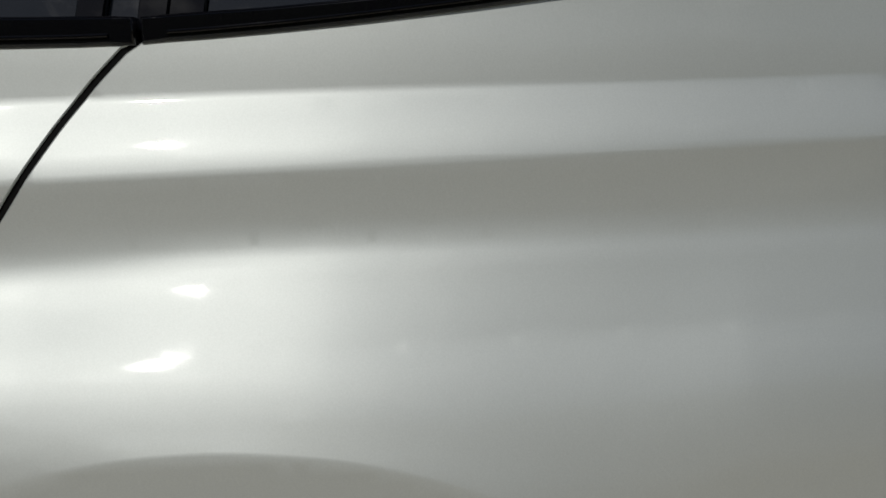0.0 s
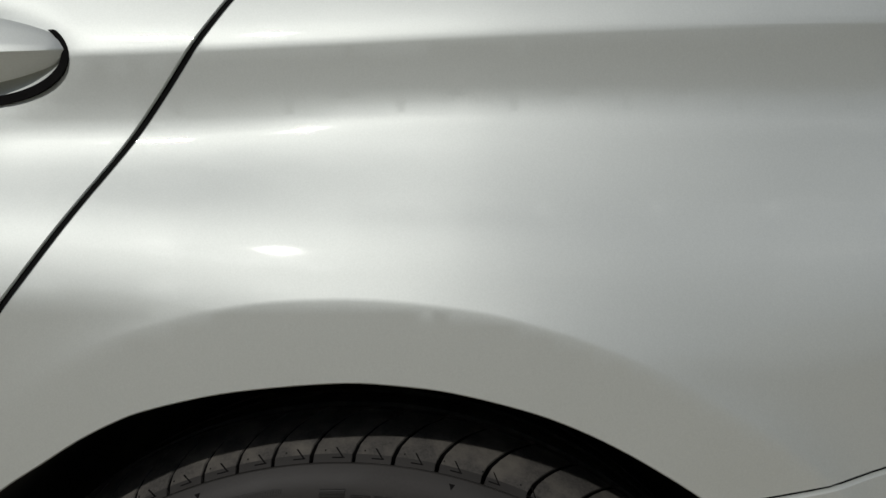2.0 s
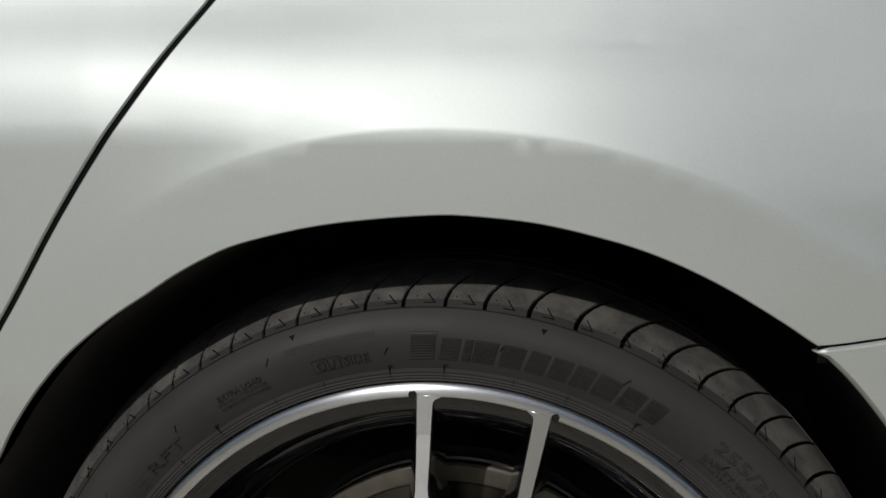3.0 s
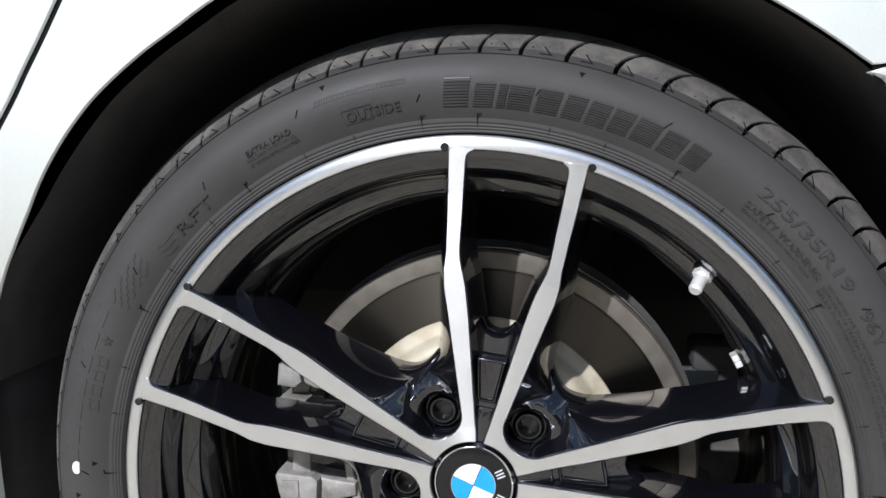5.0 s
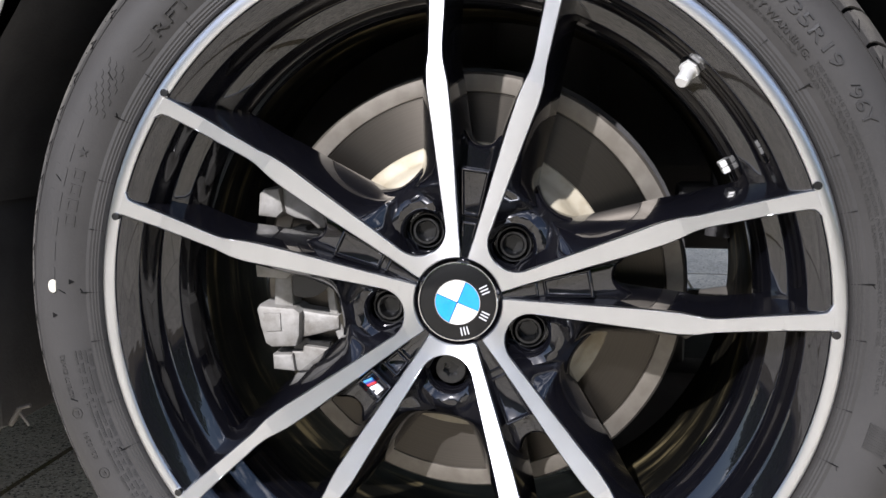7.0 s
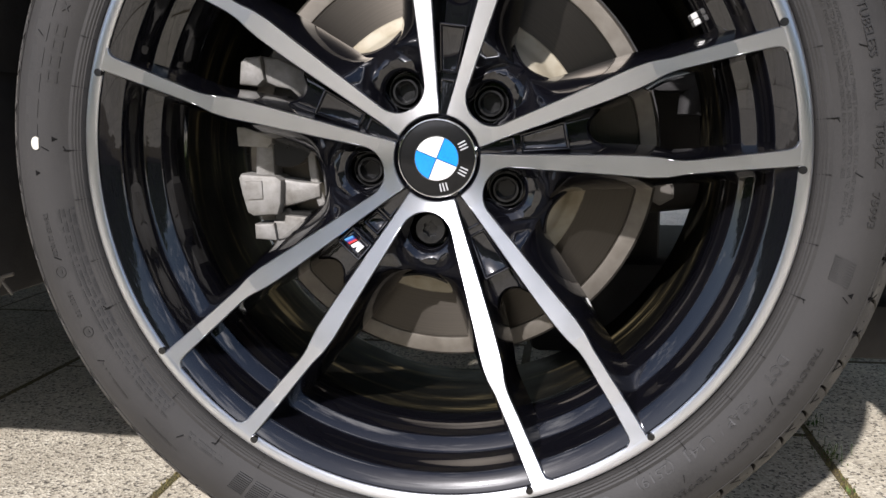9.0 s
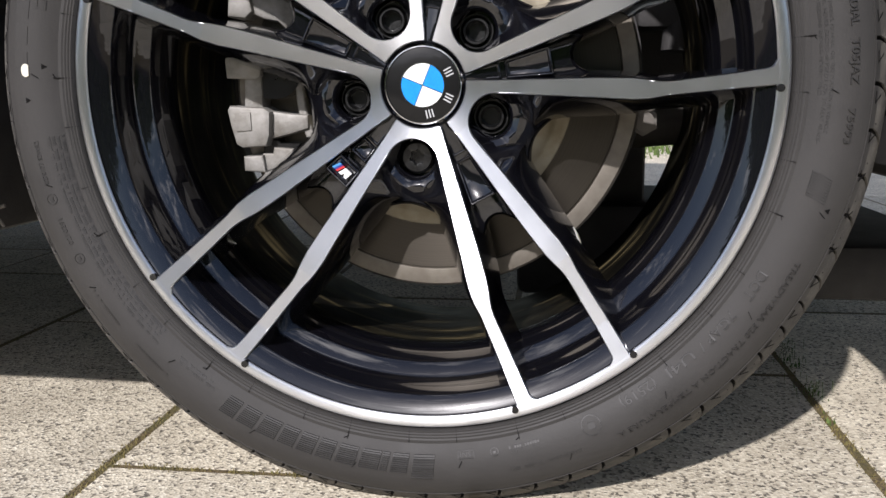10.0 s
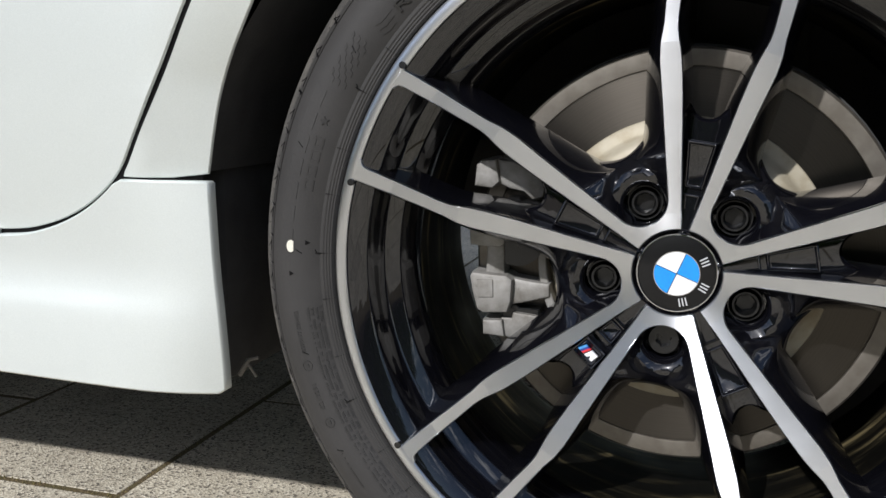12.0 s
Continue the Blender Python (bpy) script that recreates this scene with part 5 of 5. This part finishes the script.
tube(bm, (0.172, 0.120, HZ - 0.030), (0.172, 0.150, HZ - 0.030), 0.0125, 6)
tube(bm, (0.172, 0.112, HZ - 0.030), (0.172, 0.120, HZ - 0.030), 0.0085, 14)
part("arm_nut", bm, M["arm"], car, "steel hexagon nut on the suspension arm")
bm = bmesh.new()
# added dark blocks hide bright paving and stand for shade; the tubes are arms
block(bm, (0.06, 0.30, 0.10), (0.34, 0.36, 0.200), 0.01)
block(bm, (0.08, 0.33, 0.10), (0.196, 0.37, 0.30), 0.01)
block(bm, (0.10, 0.36, 0.085), (0.56, 1.00, 0.150), 0.015)
tube(bm, (0.06, 0.20, HZ - 0.085), (0.06, 0.75, HZ - 0.075), 0.026, 20)
tube(bm, (-0.05, 0.20, HZ - 0.115), (-0.02, 0.80, HZ - 0.10), 0.022, 20)
part("lower_arm", bm, M["liner"], car, "black lower suspension arms, with added dark blocks standing for shade")
bm = bmesh.new()
tube(bm, (0.05, 0.24, HZ + 0.02), (0.05, 0.28, HZ + 0.36), 0.05, 28)
tube(bm, (0.205, 0.20, HZ + 0.03), (0.215, 0.21, HZ + 0.17), 0.012, 14)
block(bm, (0.17, 0.19, HZ + 0.05), (0.24, 0.24, HZ + 0.075), 0.006)
part("damper", bm, M["liner"], car, "black damper in the wheel arch")

# ---- paving: slabs in columns, each its own piece ----
COL, LEN, JOINT = 0.325, 0.65, 0.0085
SHIFT = {-3: 0.40, -2: 0.164, -1: 0.50, 0: 0.042, 1: 0.36, 2: 0.663, 3: 0.23}
slab_mesh = []
for seed in range(3):
    bm = bmesh.new()
    block(bm, (-(COL - JOINT) / 2, -(LEN - JOINT) / 2, -0.05), ((COL - JOINT) / 2, (LEN - JOINT) / 2, 0.0), 0.0010, 1)
    bmesh.ops.delete(bm, geom=[f for f in bm.faces if f.normal.z < -0.9], context="FACES")
    me = bpy.data.meshes.new("paving_slab")
    bm.to_mesh(me)
    bm.free()
    me.materials.append(M["slab"])
    slab_mesh.append(me)
rnd = random.Random(5)
made = 0
for c in range(-9, 10):
    x = -0.282 + COL * (c + 0.5)
    off = SHIFT.get(c, (c * 0.377) % LEN)
    for k in range(-5, 11):
        y = off + LEN * (k + 0.5)
        if made >= 300 or not -2.6 < y < 6.4:
            continue
        ob = new("paving_slab", slab_mesh[made % 3])
        ob.parent = ground
        ob.matrix_basis = pose(x + rnd.uniform(-0.0015, 0.0015), y + rnd.uniform(-0.0015, 0.0015), rnd.uniform(-0.0006, 0.0), rnd.uniform(-0.05, 0.05), rnd.uniform(-0.08, 0.08), rnd.uniform(-0.15, 0.15))
        made += 1

# moss and sand in the joints near the wheel
rnd = random.Random(8)
bm = bmesh.new()
for line, n in (((-0.282, -0.35, -0.282, 0.6), 2200), ((0.368, -0.3, 0.368, 0.8), 2600), ((-0.607, -0.2, -0.607, 0.8), 900), ((-0.28, 0.042, 0.04, 0.042), 600), ((-0.93, 0.164, -0.61, 0.164), 400)):
    for _ in range(n):
        t = rnd.random()
        patch = 0.55 + 0.30 * math.sin(t * 23 + line[0] * 9) + 0.15 * math.sin(t * 71 + 2)
        if rnd.random() > patch:
            continue
        x, y = line[0] + (line[2] - line[0]) * t + rnd.gauss(0, 0.0026 + 0.0016 * patch), line[1] + (line[3] - line[1]) * t + rnd.gauss(0, 0.0026 + 0.0016 * patch)
        h, w, a = rnd.uniform(0.003, 0.0075), rnd.uniform(0.0010, 0.0028), rnd.uniform(0, 6.28)
        base = [bm.verts.new((x + w * math.cos(a + k * 2.1), y + w * math.sin(a + k * 2.1), -0.005)) for k in range(3)]
        tip = bm.verts.new((x + rnd.gauss(0, 0.0015), y + rnd.gauss(0, 0.0015), -0.0045 + h))
        for k in range(3):
            bm.faces.new((base[k], base[(k + 1) % 3], tip))
tagged(part("moss", bm, M["moss"], None, "green brown moss and weeds growing in the paving joints", smooth=False), "", "moss", "", "stuff")
# small weed sprigs beside the tyre
bm = bmesh.new()
for cx, cy, n in ((0.372, 0.30, 26), (0.378, 0.40, 22), (0.366, 0.22, 12), (0.385, 0.47, 14)):
    for _ in range(n):
        a, l = rnd.uniform(0, 6.28), rnd.uniform(0.003, 0.009)
        p0 = Vector((cx + rnd.gauss(0, 0.006), cy + rnd.gauss(0, 0.012), -0.004))
        p1 = p0 + Vector((math.cos(a) * l, math.sin(a) * l, rnd.uniform(0.003, 0.012)))
        sd = Vector((-math.sin(a), math.cos(a), 0)) * rnd.uniform(0.0006, 0.0014)
        v = [bm.verts.new(q) for q in (p0, p0.lerp(p1, 0.6) + sd, p1, p0.lerp(p1, 0.6) - sd)]
        bm.faces.new(v)
flowers = bmesh.new()
for cx, cy, n in ((0.372, 0.30, 14), (0.378, 0.40, 14), (0.385, 0.47, 8)):
    for _ in range(n):
        p = Vector((cx + rnd.gauss(0, 0.010), cy + rnd.gauss(0, 0.016), rnd.uniform(0.008, 0.020)))
        w = rnd.uniform(0.0007, 0.0014)
        top = flowers.verts.new(p + Vector((0, 0, w)))
        rim = [flowers.verts.new(p + Vector((w * math.cos(k * 1.26), w * math.sin(k * 1.26), rnd.uniform(-0.3, 0.5) * w))) for k in range(5)]
        for k in range(5):
            flowers.faces.new((rim[k], rim[(k + 1) % 5], top))
        foot = bm.verts.new((p.x + rnd.gauss(0, 0.003), p.y + rnd.gauss(0, 0.003), -0.004))
        bm.faces.new((foot, bm.verts.new(p + Vector((0.0004, 0, 0))), bm.verts.new(p - Vector((0.0004, 0, 0)))))
tagged(part("weed_flower", flowers, M["dot"], None, "tiny cream flowers on the weeds beside the tyre", smooth=False), "", "flower", "", "stuff")
tagged(part("weed", bm, M["grass"], None, "tiny green weed sprigs in a paving joint beside the tyre", smooth=False), "", "weed", "", "stuff")
# strip of lawn beyond the car
bm = bmesh.new()
for _ in range(9000):
    x, y = rnd.uniform(-2.0, 5.0), rnd.uniform(3.7, 6.5)
    a, h, w = rnd.uniform(0, 6.28), rnd.uniform(0.03, 0.09), rnd.uniform(0.004, 0.009)
    d, u = Vector((math.cos(a), math.sin(a), 0)) * w, Vector((rnd.gauss(0, 0.02), rnd.gauss(0, 0.02), h))
    p = Vector((x, y, -0.004))
    bm.faces.new([bm.verts.new(q) for q in (p - d, p + d, p + u)])
tagged(part("lawn", bm, M["grass"], None, "sunlit green lawn beyond the car", smooth=False), "", "lawn", "", "stuff")
# unseen hedge, added so the lacquer and paint mirror something dark
bm = bmesh.new()


def hedge_top(x):
    return 1.95 + 0.5 * noise.noise((x * 0.5, 1.3, 0.0)) + 0.3 * noise.noise((x * 2.1, 7.3, 0.0))


# solid inner mass that shuts bright gaps, then the leaves round it
core = []
for i in range(113):
    x = -14 + 0.25 * i
    h = hedge_top(x) - 0.25
    core.append([bm.verts.new((x, -6.7 + dy + 0.08 * noise.noise((x, dy, 3.0)), h * k)) for dy, k in ((0.28, 0.0), (0.32, 0.5), (0.12, 0.97), (-0.12, 0.97), (-0.3, 0.0))])
for p, q in zip(core, core[1:]):
    for j in range(4):
        bm.faces.new((p[j], p[j + 1], q[j + 1], q[j]))
for _ in range(18000):
    x, z = rnd.uniform(-14, 14), rnd.uniform(0.0, 1.0) ** 0.8
    top = hedge_top(x)
    p = Vector((x, -6.5 + rnd.gauss(0, 0.35) - 0.5 * z, z * top))
    a = Vector((rnd.gauss(0, 1), rnd.gauss(0, 1), rnd.gauss(0, 1))).normalized() * rnd.uniform(0.06, 0.14)
    b = a.cross(Vector((rnd.gauss(0, 1), rnd.gauss(0, 1), rnd.gauss(0, 1)))).normalized() * rnd.uniform(0.04, 0.08)
    bm.faces.new([bm.verts.new(q) for q in (p - a, p - b, p + a, p + b)])
tagged(part("hedge", bm, M["grass"], None, "unseen dark green hedge added to darken reflections", smooth=False), "", "hedge", "", "stuff")
